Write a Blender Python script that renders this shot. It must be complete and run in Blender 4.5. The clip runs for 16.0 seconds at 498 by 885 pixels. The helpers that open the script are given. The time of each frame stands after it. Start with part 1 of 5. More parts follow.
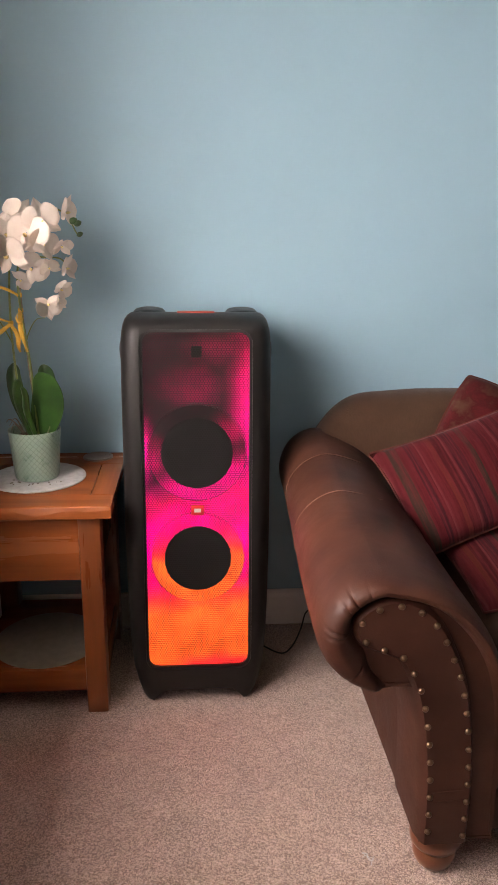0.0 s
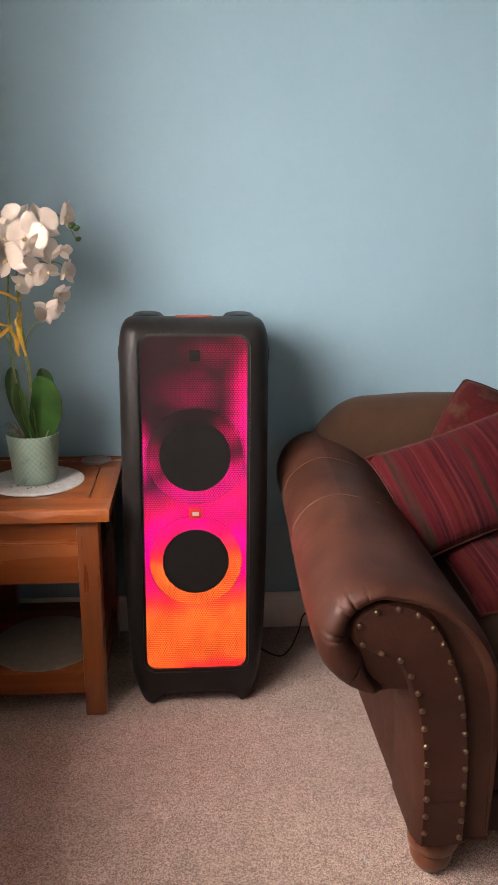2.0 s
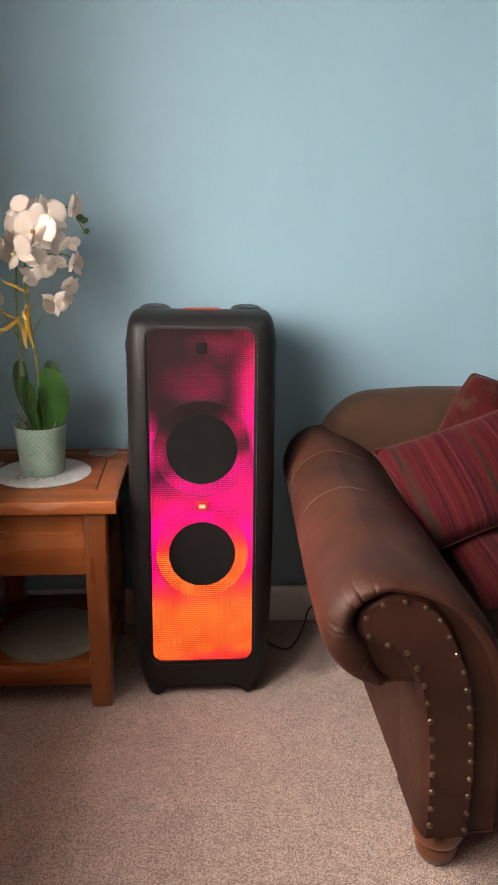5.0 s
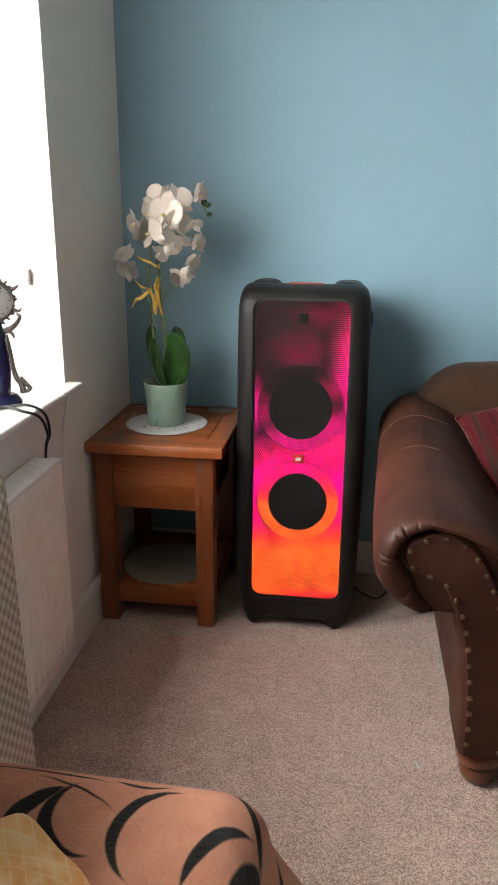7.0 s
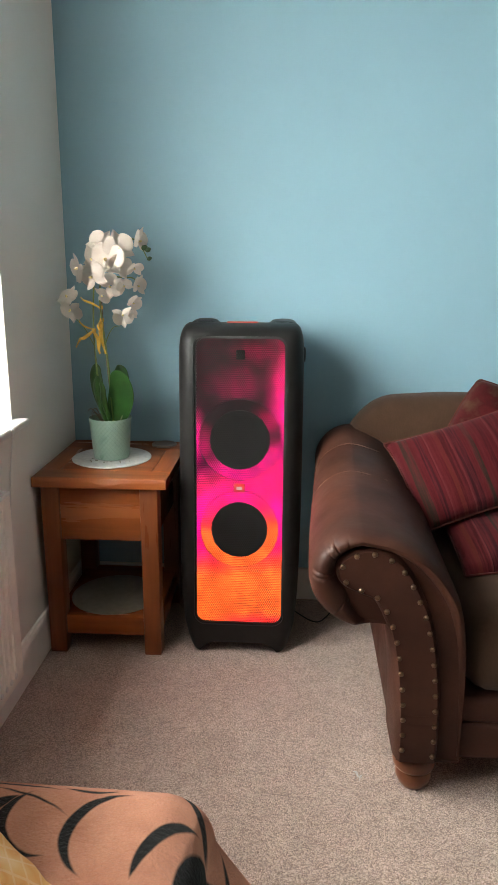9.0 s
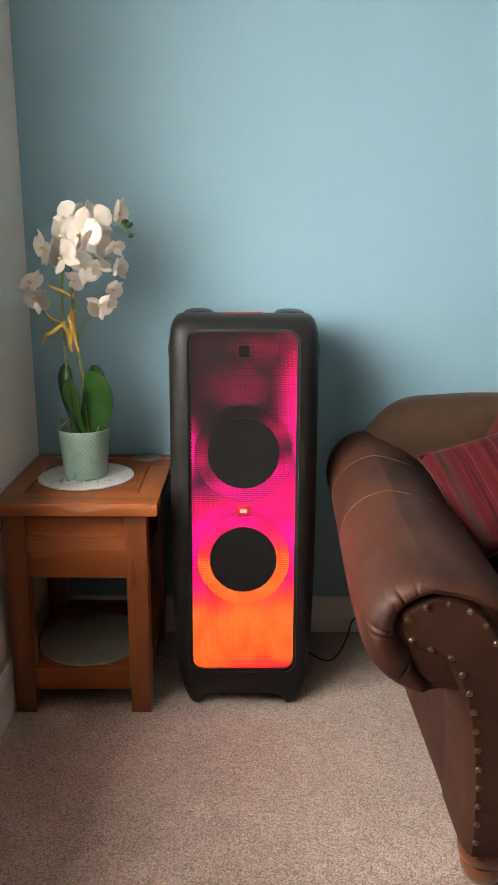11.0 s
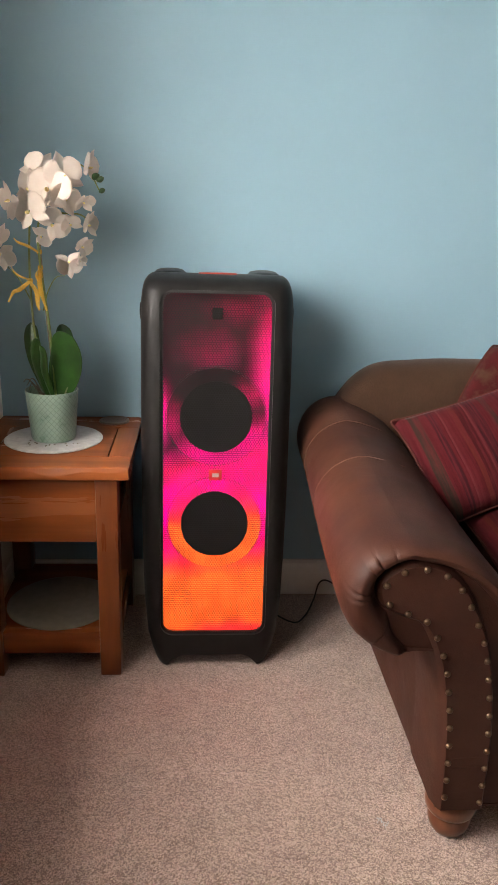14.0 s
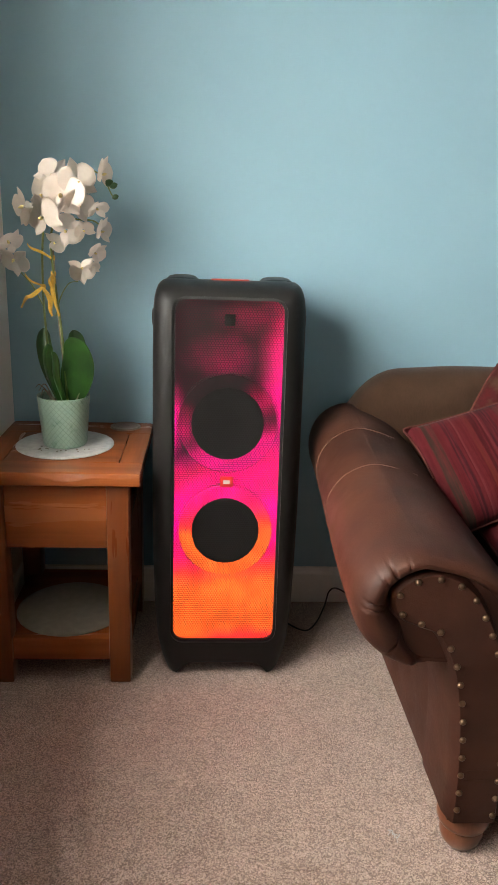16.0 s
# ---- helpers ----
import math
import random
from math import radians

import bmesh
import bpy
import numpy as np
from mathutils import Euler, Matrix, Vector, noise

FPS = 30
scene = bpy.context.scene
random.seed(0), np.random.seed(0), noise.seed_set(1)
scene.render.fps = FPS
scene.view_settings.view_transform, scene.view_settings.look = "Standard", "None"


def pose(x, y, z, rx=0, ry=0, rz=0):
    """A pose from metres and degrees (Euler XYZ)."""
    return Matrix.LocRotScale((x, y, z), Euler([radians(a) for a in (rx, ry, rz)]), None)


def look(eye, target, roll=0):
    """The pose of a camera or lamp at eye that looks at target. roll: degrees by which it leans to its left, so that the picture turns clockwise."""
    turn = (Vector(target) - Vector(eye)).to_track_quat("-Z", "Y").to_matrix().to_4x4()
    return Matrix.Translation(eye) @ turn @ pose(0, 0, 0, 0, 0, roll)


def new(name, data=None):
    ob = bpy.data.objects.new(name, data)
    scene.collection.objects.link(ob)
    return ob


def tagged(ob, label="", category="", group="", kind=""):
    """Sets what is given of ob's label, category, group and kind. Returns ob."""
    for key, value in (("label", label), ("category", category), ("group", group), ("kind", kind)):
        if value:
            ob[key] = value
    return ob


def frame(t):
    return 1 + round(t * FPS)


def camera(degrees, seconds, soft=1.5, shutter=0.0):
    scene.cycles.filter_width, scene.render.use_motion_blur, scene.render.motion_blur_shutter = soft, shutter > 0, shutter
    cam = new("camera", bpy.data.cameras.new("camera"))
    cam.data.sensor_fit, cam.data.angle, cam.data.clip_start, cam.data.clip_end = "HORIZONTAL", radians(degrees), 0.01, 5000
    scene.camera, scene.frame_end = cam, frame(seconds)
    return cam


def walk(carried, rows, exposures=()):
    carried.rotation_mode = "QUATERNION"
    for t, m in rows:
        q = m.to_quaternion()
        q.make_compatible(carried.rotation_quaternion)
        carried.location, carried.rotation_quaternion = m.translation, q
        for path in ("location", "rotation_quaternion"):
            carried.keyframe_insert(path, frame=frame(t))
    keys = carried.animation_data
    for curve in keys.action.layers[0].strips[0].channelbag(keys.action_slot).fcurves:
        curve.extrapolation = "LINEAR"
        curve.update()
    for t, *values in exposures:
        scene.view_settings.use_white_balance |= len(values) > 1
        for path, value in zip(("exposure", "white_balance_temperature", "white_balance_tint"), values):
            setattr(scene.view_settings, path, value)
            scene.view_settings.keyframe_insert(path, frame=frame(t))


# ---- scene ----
cam = camera(36.9, 16.0)
METRES, EYE, TILT, LEAN, TURN = 1.15, 1.304, 0.0, 0.0, -4.5
ROWS = [
    (0.0, 0.0, 0.0, 0.0, 0.18, -15.99, -0.64),
    (0.5, -0.0039, -0.0021, -0.0003, 0.08, -15.89, -0.71),
    (1.0, -0.0039, -0.0067, 0.0016, 0.01, -15.75, -0.66),
    (1.5, -0.0021, -0.0085, 0.0027, -0.15, -15.66, -0.69),
    (2.0, -0.002, -0.0083, 0.0029, -0.05, -15.73, -0.71),
    (2.5, -0.0018, -0.0085, 0.0017, 0.01, -15.72, -0.73),
    (3.0, -0.006, -0.0079, 0.0003, 0.03, -15.79, -0.85),
    (5.5, -0.0044, -0.0134, -0.0033, 0.79, -16.3, -0.86),
    (6.0, 0.0212, -0.047, 0.0027, 4.85, -16.8, -1.27),
    (6.5, 0.1081, -0.1451, -0.0037, 11.52, -17.44, -1.26),
    (7.0, 0.1628, -0.2275, 0.0053, 12.68, -17.59, -0.36),
    (7.5, 0.1758, -0.3042, 0.0079, 9.24, -16.94, 0.64),
    (8.0, 0.2069, -0.3591, 0.0077, 8.67, -16.45, 0.08),
    (10.5, 0.0811, -0.1048, -0.0179, 7.25, -11.86, -0.04),
    (11.0, 0.0097, -0.005, -0.0458, 4.12, -14.48, -0.32),
    (11.5, -0.0185, 0.0168, -0.0638, 2.25, -16.65, -0.48),
    (12.0, -0.0273, 0.0221, -0.0636, 1.06, -17.52, -0.74),
    (12.5, -0.0258, 0.0212, -0.0588, 0.54, -17.57, -0.79),
    (13.0, -0.0311, 0.023, -0.058, 0.79, -17.51, -0.93),
    (13.5, -0.0403, 0.017, -0.052, 1.38, -17.5, -1.36),
    (14.0, -0.0337, 0.0087, -0.0428, 0.88, -17.44, -1.77),
    (14.5, -0.0384, 0.0099, -0.0422, 0.71, -17.27, -1.93),
    (15.0, -0.0403, 0.0107, -0.0419, 1.1, -17.09, -1.92),
    (15.5, -0.0384, 0.0153, -0.0437, 1.46, -16.96, -1.93),
    (16.0, -0.0409, 0.015, -0.0426, 1.61, -17.01, -1.93),
]
EXPOSURES = [  # seconds, stops, kelvin, tint
    (0.0, 0.06, 7150, 23), (3.2, 0.06, 7050, 19), (5.5, 0.10, 7000, 17), (6.0, 0.06, 7100, 22), (6.5, -0.08, 6800, 15), (7.0, -0.16, 6450, 9),
    (7.5, 0.12, 6350, 4), (8.2, 0.16, 6380, 3), (10.3, 0.15, 6450, 4), (11.0, 0.14, 6700, 8), (12.5, 0.08, 6900, 15), (14.0, 0.08, 6900, 14), (15.2, 0.08, 6900, 13), (16.0, 0.12, 6750, 7),
]
walk(cam, [(t, pose(0, 0, EYE, TILT, LEAN, TURN) @ pose(METRES * x, METRES * y, METRES * z, 90 + pitch, roll, yaw)) for t, x, y, z, yaw, pitch, roll in ROWS], EXPOSURES)

# ---- light ----
world = bpy.data.worlds.new("daylight")
scene.world = world
world.use_nodes = True
wn = world.node_tree
sky = wn.nodes.new("ShaderNodeTexSky")
sky.sky_type, sky.sun_disc = "NISHITA", False
sky.sun_elevation, sky.sun_rotation = radians(38), radians(-120)
wn.links.new(sky.outputs[0], wn.nodes["Background"].inputs[0])
wn.nodes["Background"].inputs[1].default_value = 0.15


def area_lamp(name, m, sx, sy, power, colour):
    data = bpy.data.lights.new(name, "AREA")
    data.shape, data.size, data.size_y, data.energy, data.color = "RECTANGLE", sx, sy, power, colour
    ob = new(name, data)
    ob.matrix_world = m
    return ob


# daylight that enters by the window beside the corner
area_lamp("window_daylight", look((-1.55, 0.30, 2.00), (0.3, 0.40, 1.00)), 3.8, 1.7, 345, (1.0, 0.975, 0.94))
# ---- materials ----


class Nodes:
    """Short hand for a material's node tree."""

    def __init__(self, name):
        self.mat = bpy.data.materials.new(name)
        self.mat.use_nodes = True
        self.tree = self.mat.node_tree
        self.bsdf = self.tree.nodes["Principled BSDF"]
        self.co = self.add("ShaderNodeTexCoord").outputs["Object"]

    def add(self, kind):
        return self.tree.nodes.new(kind)

    def put(self, socket, value):
        if isinstance(value, bpy.types.NodeSocket):
            self.tree.links.new(value, socket)
        elif value is not None:
            socket.default_value = value
        return self

    def math(self, op, a, b=0.0, c=0.0):
        n = self.add("ShaderNodeMath")
        n.operation = op
        for s, v in zip(n.inputs, (a, b, c)):
            self.put(s, v)
        return n.outputs[0]

    def noise(self, scale, detail=3.0, rough=0.5, co=None, stretch=None):
        n = self.add("ShaderNodeTexNoise")
        co = co or self.co
        if stretch:
            m = self.add("ShaderNodeMapping")
            m.inputs["Scale"].default_value = stretch
            self.put(m.inputs[0], co)
            co = m.outputs[0]
        self.put(n.inputs["Vector"], co)
        n.inputs["Scale"].default_value, n.inputs["Detail"].default_value, n.inputs["Roughness"].default_value = scale, detail, rough
        return n.outputs[0]

    def ramp(self, fac, stops, smooth=False):
        n = self.add("ShaderNodeValToRGB")
        self.put(n.inputs[0], fac)
        if smooth:
            n.color_ramp.interpolation = "EASE"
        e = n.color_ramp.elements
        while len(e) < len(stops):
            e.new(0.5)
        for x, (p, c) in zip(e, stops):
            x.position, x.color = p, (*c, 1) if len(c) == 3 else c
        return n.outputs[0]

    def mix(self, fac, a, b, blend="MIX"):
        n = self.add("ShaderNodeMix")
        n.data_type, n.blend_type = "RGBA", blend
        self.put(n.inputs[0], fac)
        for s, v in ((n.inputs[6], a), (n.inputs[7], b)):
            self.put(s, (*v, 1) if isinstance(v, tuple) and len(v) == 3 else v)
        return n.outputs[2]

    def xyz(self, co=None):
        n = self.add("ShaderNodeSeparateXYZ")
        self.put(n.inputs[0], co or self.co)
        return n.outputs

    def bump(self, height, strength=0.3, distance=0.002):
        n = self.add("ShaderNodeBump")
        n.inputs["Strength"].default_value, n.inputs["Distance"].default_value = strength, distance
        self.put(n.inputs["Height"], height)
        old = self.bsdf.inputs["Normal"]
        if old.is_linked:
            self.put(n.inputs["Normal"], old.links[0].from_socket)
        self.put(old, n.outputs[0])
        return self

    def set(self, **values):
        for k, v in values.items():
            self.put(self.bsdf.inputs[k.replace("_", " ").title().replace("Ior", "IOR")], v)
        return self


def grey(v):
    return (v, v, v)


def plain(name, colour, rough=0.5, metal=0.0, vary=0.15, scale=18.0, bump=0.15, fine=300.0, depth=0.001):
    """A surface of one colour with blotches at one scale and grain at another."""
    n = Nodes(name)
    dark = tuple(c * (1 - vary) for c in colour)
    light = tuple(min(1, c * (1 + vary)) for c in colour)
    f = n.math("ADD", n.math("MULTIPLY", n.noise(scale, 4), 0.7), n.math("MULTIPLY", n.noise(fine, 2), 0.3))
    n.set(base_color=n.ramp(f, [(0.3, dark), (0.7, light)]), metallic=metal)
    n.set(roughness=n.math("ADD", n.math("MULTIPLY", n.noise(scale * 2.3, 3), 0.16), rough - 0.08))
    if bump:
        n.bump(n.noise(fine, 3), bump, depth)
    return n.mat


def painted_wall(name, colour):
    n = Nodes(name)
    f = n.noise(1.3, 4)
    c = n.ramp(f, [(0.3, tuple(x * 0.95 for x in colour)), (0.7, tuple(min(1, x * 1.04) for x in colour))])
    n.set(base_color=c, roughness=n.math("ADD", n.math("MULTIPLY", n.noise(5, 3), 0.1), 0.6))
    n.bump(n.noise(90, 4), 0.10, 0.002)      # roller stipple
    n.bump(n.noise(7, 2), 0.08, 0.006)       # uneven plaster
    return n.mat


def carpet():
    n = Nodes("carpet")

    def tuft(scale):
        v = n.add("ShaderNodeTexVoronoi")
        n.put(v.inputs["Vector"], n.co)
        v.inputs["Scale"].default_value = scale
        return v.outputs["Distance"], n.xyz(v.outputs["Color"])[0]

    d1, c1 = tuft(400)
    d2, c2 = tuft(120)
    wear = n.noise(3.2, 5, 0.62)
    trod = n.noise(14, 4, 0.6)
    f = n.math("ADD", n.math("MULTIPLY", c1, 0.70), n.math("MULTIPLY", c2, 0.08))
    f = n.math("ADD", f, n.math("MULTIPLY", n.noise(620, 2), 0.24))
    c = n.ramp(f, [(0.12, (0.205, 0.140, 0.114)), (0.46, (0.392, 0.278, 0.228)), (0.80, (0.655, 0.492, 0.412))])
    c = n.mix(0.5, c, n.ramp(wear, [(0.3, grey(0.74)), (0.7, grey(1.0))]), "MULTIPLY")
    c = n.mix(0.35, c, n.ramp(trod, [(0.35, grey(0.72)), (0.65, grey(1.0))]), "MULTIPLY")
    n.set(base_color=c, roughness=0.95, sheen_weight=0.2, specular_ior_level=0.1)
    n.bump(n.math("SUBTRACT", 1, d1), 0.7, 0.004).bump(trod, 0.4, 0.006)
    return n.mat


def wood(name, dark, light, rough=0.3, along=0):
    n = Nodes(name)
    s = [17.0, 17.0, 17.0]
    s[along] = 1.6
    g = n.noise(1.0, 5, 0.55, stretch=s)
    s2 = [95.0, 95.0, 95.0]
    s2[along] = 5.0
    p = n.noise(1.0, 3, 0.6, stretch=s2)
    b = n.noise(5, 2)
    f = n.math("ADD", n.math("MULTIPLY", g, 0.84), n.math("MULTIPLY", p, 0.16))
    mid = tuple((a + b2) / 2 for a, b2 in zip(dark, light))
    c = n.ramp(f, [(0.32, dark), (0.5, mid), (0.68, light)])
    c = n.mix(0.4, c, n.ramp(b, [(0.3, grey(0.75)), (0.7, grey(1.0))]), "MULTIPLY")
    n.set(base_color=c, roughness=n.math("ADD", n.math("MULTIPLY", g, 0.18), rough - 0.09), coat_weight=0.2, coat_roughness=0.3)
    return n.mat


def leather():
    n = Nodes("brown_leather")
    worn = n.noise(5.5, 5, 0.6)
    v = n.add("ShaderNodeTexVoronoi")
    v.feature = "DISTANCE_TO_EDGE"
    n.put(v.inputs["Vector"], n.co)
    v.inputs["Scale"].default_value = 260
    crease = n.noise(14, 6, 0.7)
    c = n.ramp(worn, [(0.28, (0.022, 0.0066, 0.0039)), (0.5, (0.039, 0.0124, 0.0070)), (0.75, (0.062, 0.0218, 0.0120))])
    n.set(base_color=c, roughness=n.math("ADD", n.math("MULTIPLY", n.noise(9, 4), 0.26), 0.40), specular_ior_level=0.22)
    n.bump(v.outputs["Distance"], 0.25, 0.0012).bump(crease, 0.34, 0.006)
    return n.mat


def suede(name, colour):
    n = Nodes(name)
    c = n.ramp(n.noise(7, 5, 0.6), [(0.3, tuple(x * 0.75 for x in colour)), (0.7, tuple(x * 1.25 for x in colour))])
    nap = n.noise(1.0, 4, 0.6, stretch=(260, 260, 60))
    c = n.mix(0.35, c, n.ramp(nap, [(0.35, grey(0.6)), (0.65, grey(1.0))]), "MULTIPLY")
    n.set(base_color=c, roughness=0.9, sheen_weight=0.06, specular_ior_level=0.12)
    n.bump(nap, 0.4, 0.002)
    return n.mat


def striped_fabric(name, axis=0, shift=0.0):
    """Red woven stripes of uneven width, with a few olive and cream ones."""
    n = Nodes(name)
    x = n.math("ADD", n.xyz()[axis], shift)
    x = n.math("ADD", x, n.math("MULTIPLY", n.noise(16, 2), 0.004))
    u = n.math("FRACT", n.math("MULTIPLY", x, 3.1))
    r = n.add("ShaderNodeValToRGB")
    n.put(r.inputs[0], u)
    r.color_ramp.interpolation = "CONSTANT"
    red, deep, plum, olive, rose, rust = (0.088, 0.007, 0.011), (0.060, 0.005, 0.008), (0.045, 0.007, 0.011), (0.036, 0.024, 0.016), (0.135, 0.032, 0.034), (0.105, 0.018, 0.011)
    seq = [(0, red), (0.07, deep), (0.12, red), (0.17, rose), (0.19, deep), (0.30, red), (0.38, olive), (0.46, red), (0.52, plum), (0.57, red), (0.60, rose), (0.615, red), (0.69, rust), (0.73, deep), (0.80, rose), (0.815, plum), (0.90, red), (0.95, olive)]
    e = r.color_ramp.elements
    while len(e) < len(seq):
        e.new(0.5)
    for el, (p, c) in zip(e, seq):
        el.position, el.color = p, (*c, 1)
    thread = n.noise(1.0, 3, 0.6, stretch=[(900, 70, 70), (70, 900, 70)][axis])
    streak = n.noise(1.0, 4, 0.65, stretch=[(150, 5, 5), (5, 150, 5)][axis])
    soft = n.mix(n.ramp(streak, [(0.38, grey(0.0)), (0.64, grey(0.75))], True), r.outputs[0], (0.092, 0.012, 0.015))
    soft = n.mix(0.5, soft, n.ramp(streak, [(0.35, grey(0.5)), (0.6, grey(1.0))]), "MULTIPLY")
    c = n.mix(0.5, soft, n.ramp(thread, [(0.3, grey(0.45)), (0.7, grey(1.0))]), "MULTIPLY")
    c = n.mix(1.0, c, grey(0.78), "MULTIPLY")
    n.set(base_color=c, roughness=0.9, sheen_weight=0.03, specular_ior_level=0.08)
    n.bump(thread, 0.4, 0.0015).bump(n.noise(22, 3), 0.3, 0.006)
    return n.mat


def gold_red_fabric():
    n = Nodes("damask")
    f = n.noise(16, 4, 0.6)
    c = n.ramp(f, [(0.34, (0.066, 0.0065, 0.0075)), (0.50, (0.040, 0.0045, 0.0055)), (0.58, (0.048, 0.017, 0.011)), (0.74, (0.062, 0.037, 0.022))])
    n.set(base_color=c, roughness=0.9, sheen_weight=0.03, specular_ior_level=0.08)
    n.bump(n.noise(400, 2), 0.4, 0.001)
    return n.mat


def crescent_fleece():
    """Salmon fleece with bold black brush-stroke crescents."""
    n = Nodes("patterned_fleece")
    warp = n.noise(3.0, 2)
    p = n.xyz()
    x = n.math("ADD", p[0], n.math("MULTIPLY", n.math("SUBTRACT", warp, 0.5), 0.008))
    y = n.math("ADD", n.math("SUBTRACT", p[1], n.math("MULTIPLY", p[2], 0.55)), n.math("MULTIPLY", n.math("SUBTRACT", n.noise(30, 2), 0.5), 0.008))

    def disc(cx, cy, r):
        dx, dy = n.math("SUBTRACT", x, cx), n.math("SUBTRACT", y, cy)
        d = n.math("SQRT", n.math("ADD", n.math("MULTIPLY", dx, dx), n.math("MULTIPLY", dy, dy)))
        return n.math("SMOOTH_MIN", n.math("MAXIMUM", n.math("MULTIPLY", n.math("SUBTRACT", r, d), 260), 0), 1, 0.1)

    total = 0.0
    for cx, cy, r, ox, oy, q in FLEECE_STROKES:
        m = n.math("MULTIPLY", disc(cx, cy, r), n.math("SUBTRACT", 1, disc(cx + ox, cy + oy, q)))
        total = n.math("MAXIMUM", total, m)
    pile = n.noise(1.0, 4, 0.6, stretch=(300, 380, 300))
    base = n.ramp(n.noise(11, 4), [(0.3, (0.47, 0.205, 0.128)), (0.7, (0.63, 0.300, 0.195))])
    c = n.mix(total, base, (0.018, 0.018, 0.018))
    c = n.mix(0.35, c, n.ramp(pile, [(0.3, grey(0.6)), (0.7, grey(1.0))]), "MULTIPLY")
    n.set(base_color=c, roughness=0.92, sheen_weight=0.08, specular_ior_level=0.06)
    n.bump(pile, 0.6, 0.003).bump(n.noise(150, 3, 0.6), 0.9, 0.006)
    return n.mat


def yellow_blanket_cloth():
    n = Nodes("yellow_cotton")
    spots = n.noise(17, 2, 0.4)
    base = n.ramp(spots, [(0.34, (0.77, 0.56, 0.30)), (0.48, (0.74, 0.46, 0.19)), (0.58, (0.70, 0.33, 0.09)), (0.66, (0.74, 0.46, 0.18)), (0.76, (0.78, 0.62, 0.38))])
    p = n.xyz()
    wob = n.math("MULTIPLY", n.noise(9, 2), 0.02)

    def lines(a, freq):
        u = n.math("FRACT", n.math("MULTIPLY", n.math("ADD", a, wob), freq))
        return n.math("LESS_THAN", u, 0.14)

    grid = n.math("MAXIMUM", lines(n.math("ADD", p[0], n.math("MULTIPLY", p[1], 0.6)), 48), lines(n.math("SUBTRACT", p[1], n.math("MULTIPLY", p[0], 0.5)), 34))
    c = n.mix(n.math("MULTIPLY", grid, 0.22), base, (0.86, 0.76, 0.58))
    n.set(base_color=c, roughness=0.85, sheen_weight=0.2)
    n.bump(n.math("ADD", n.math("MULTIPLY", grid, 0.5), n.noise(60, 3)), 0.3, 0.002).bump(n.noise(12, 3), 0.25, 0.008)
    return n.mat


def check_weave():
    """Chunky beige basket weave."""
    n = Nodes("basket_weave")
    p = n.xyz()
    a = n.math("SINE", n.math("MULTIPLY", p[1], 255))
    b = n.math("SINE", n.math("MULTIPLY", p[2], 235))
    w = n.math("ADD", n.math("MULTIPLY", n.math("MULTIPLY", a, b), 0.5), 0.5)
    c = n.ramp(w, [(0.20, (0.40, 0.295, 0.225)), (0.5, (0.57, 0.455, 0.36)), (0.85, (0.74, 0.625, 0.51))])
    c = n.mix(0.4, c, n.ramp(n.noise(160, 3), [(0.3, grey(0.65)), (0.7, grey(1.0))]), "MULTIPLY")
    n.set(base_color=c, roughness=0.9, sheen_weight=0.2)
    n.bump(w, 0.7, 0.003)
    return n.mat


def pot_glaze():
    """Sage glaze with an embossed lattice of diamonds."""
    n = Nodes("sage_glaze")
    p = n.xyz()
    ang = n.math("ARCTAN2", p[1], p[0])
    a = n.math("MULTIPLY", ang, 14)
    h = n.math("MULTIPLY", p[2], 190)
    l1 = n.math("ABSOLUTE", n.math("SINE", n.math("ADD", a, h)))
    l2 = n.math("ABSOLUTE", n.math("SINE", n.math("SUBTRACT", a, h)))
    line = n.math("MINIMUM", l1, l2)
    g = n.math("SMOOTH_MIN", n.math("MULTIPLY", line, 3.4), 1, 0.3)
    c = n.mix(g, (0.120, 0.200, 0.155), n.ramp(n.noise(16, 4), [(0.3, (0.215, 0.330, 0.262)), (0.7, (0.290, 0.400, 0.318))]))
    n.set(base_color=c, roughness=n.math("ADD", n.math("MULTIPLY", n.noise(30, 3), 0.15), 0.22), coat_weight=0.3)
    n.bump(g, 0.6, 0.0015)
    return n.mat


def petal_white():
    n = Nodes("orchid_petal")
    c = n.ramp(n.noise(26, 3), [(0.3, (0.77, 0.695, 0.630)), (0.7, (0.86, 0.800, 0.740))])
    n.set(base_color=c, roughness=0.6, sheen_weight=0.2, subsurface_weight=0.0)
    n.bump(n.noise(1.0, 3, stretch=(60, 260, 60)), 0.25, 0.001)
    t = n.add("ShaderNodeBsdfTranslucent")
    n.put(t.inputs[0], c)
    m = n.add("ShaderNodeMixShader")
    m.inputs[0].default_value = 0.5
    n.put(m.inputs[1], n.bsdf.outputs[0]).put(m.inputs[2], t.outputs[0])
    n.put(n.tree.nodes["Material Output"].inputs[0], m.outputs[0])
    return n.mat


def leaf_green():
    n = Nodes("orchid_leaf")
    p = n.xyz()
    rib = n.math("SMOOTH_MIN", n.math("MULTIPLY", n.math("ABSOLUTE", p[0]), 240), 1, 0.3)
    c = n.ramp(n.noise(14, 4), [(0.3, (0.007, 0.028, 0.006)), (0.7, (0.026, 0.088, 0.014))])
    c = n.mix(n.math("MULTIPLY", n.math("SUBTRACT", 1, rib), 0.4), c, (0.08, 0.18, 0.04))
    n.set(base_color=c, roughness=0.32, coat_weight=0.2)
    n.bump(n.noise(1.0, 3, stretch=(200, 200, 12)), 0.3, 0.001)
    return n.mat


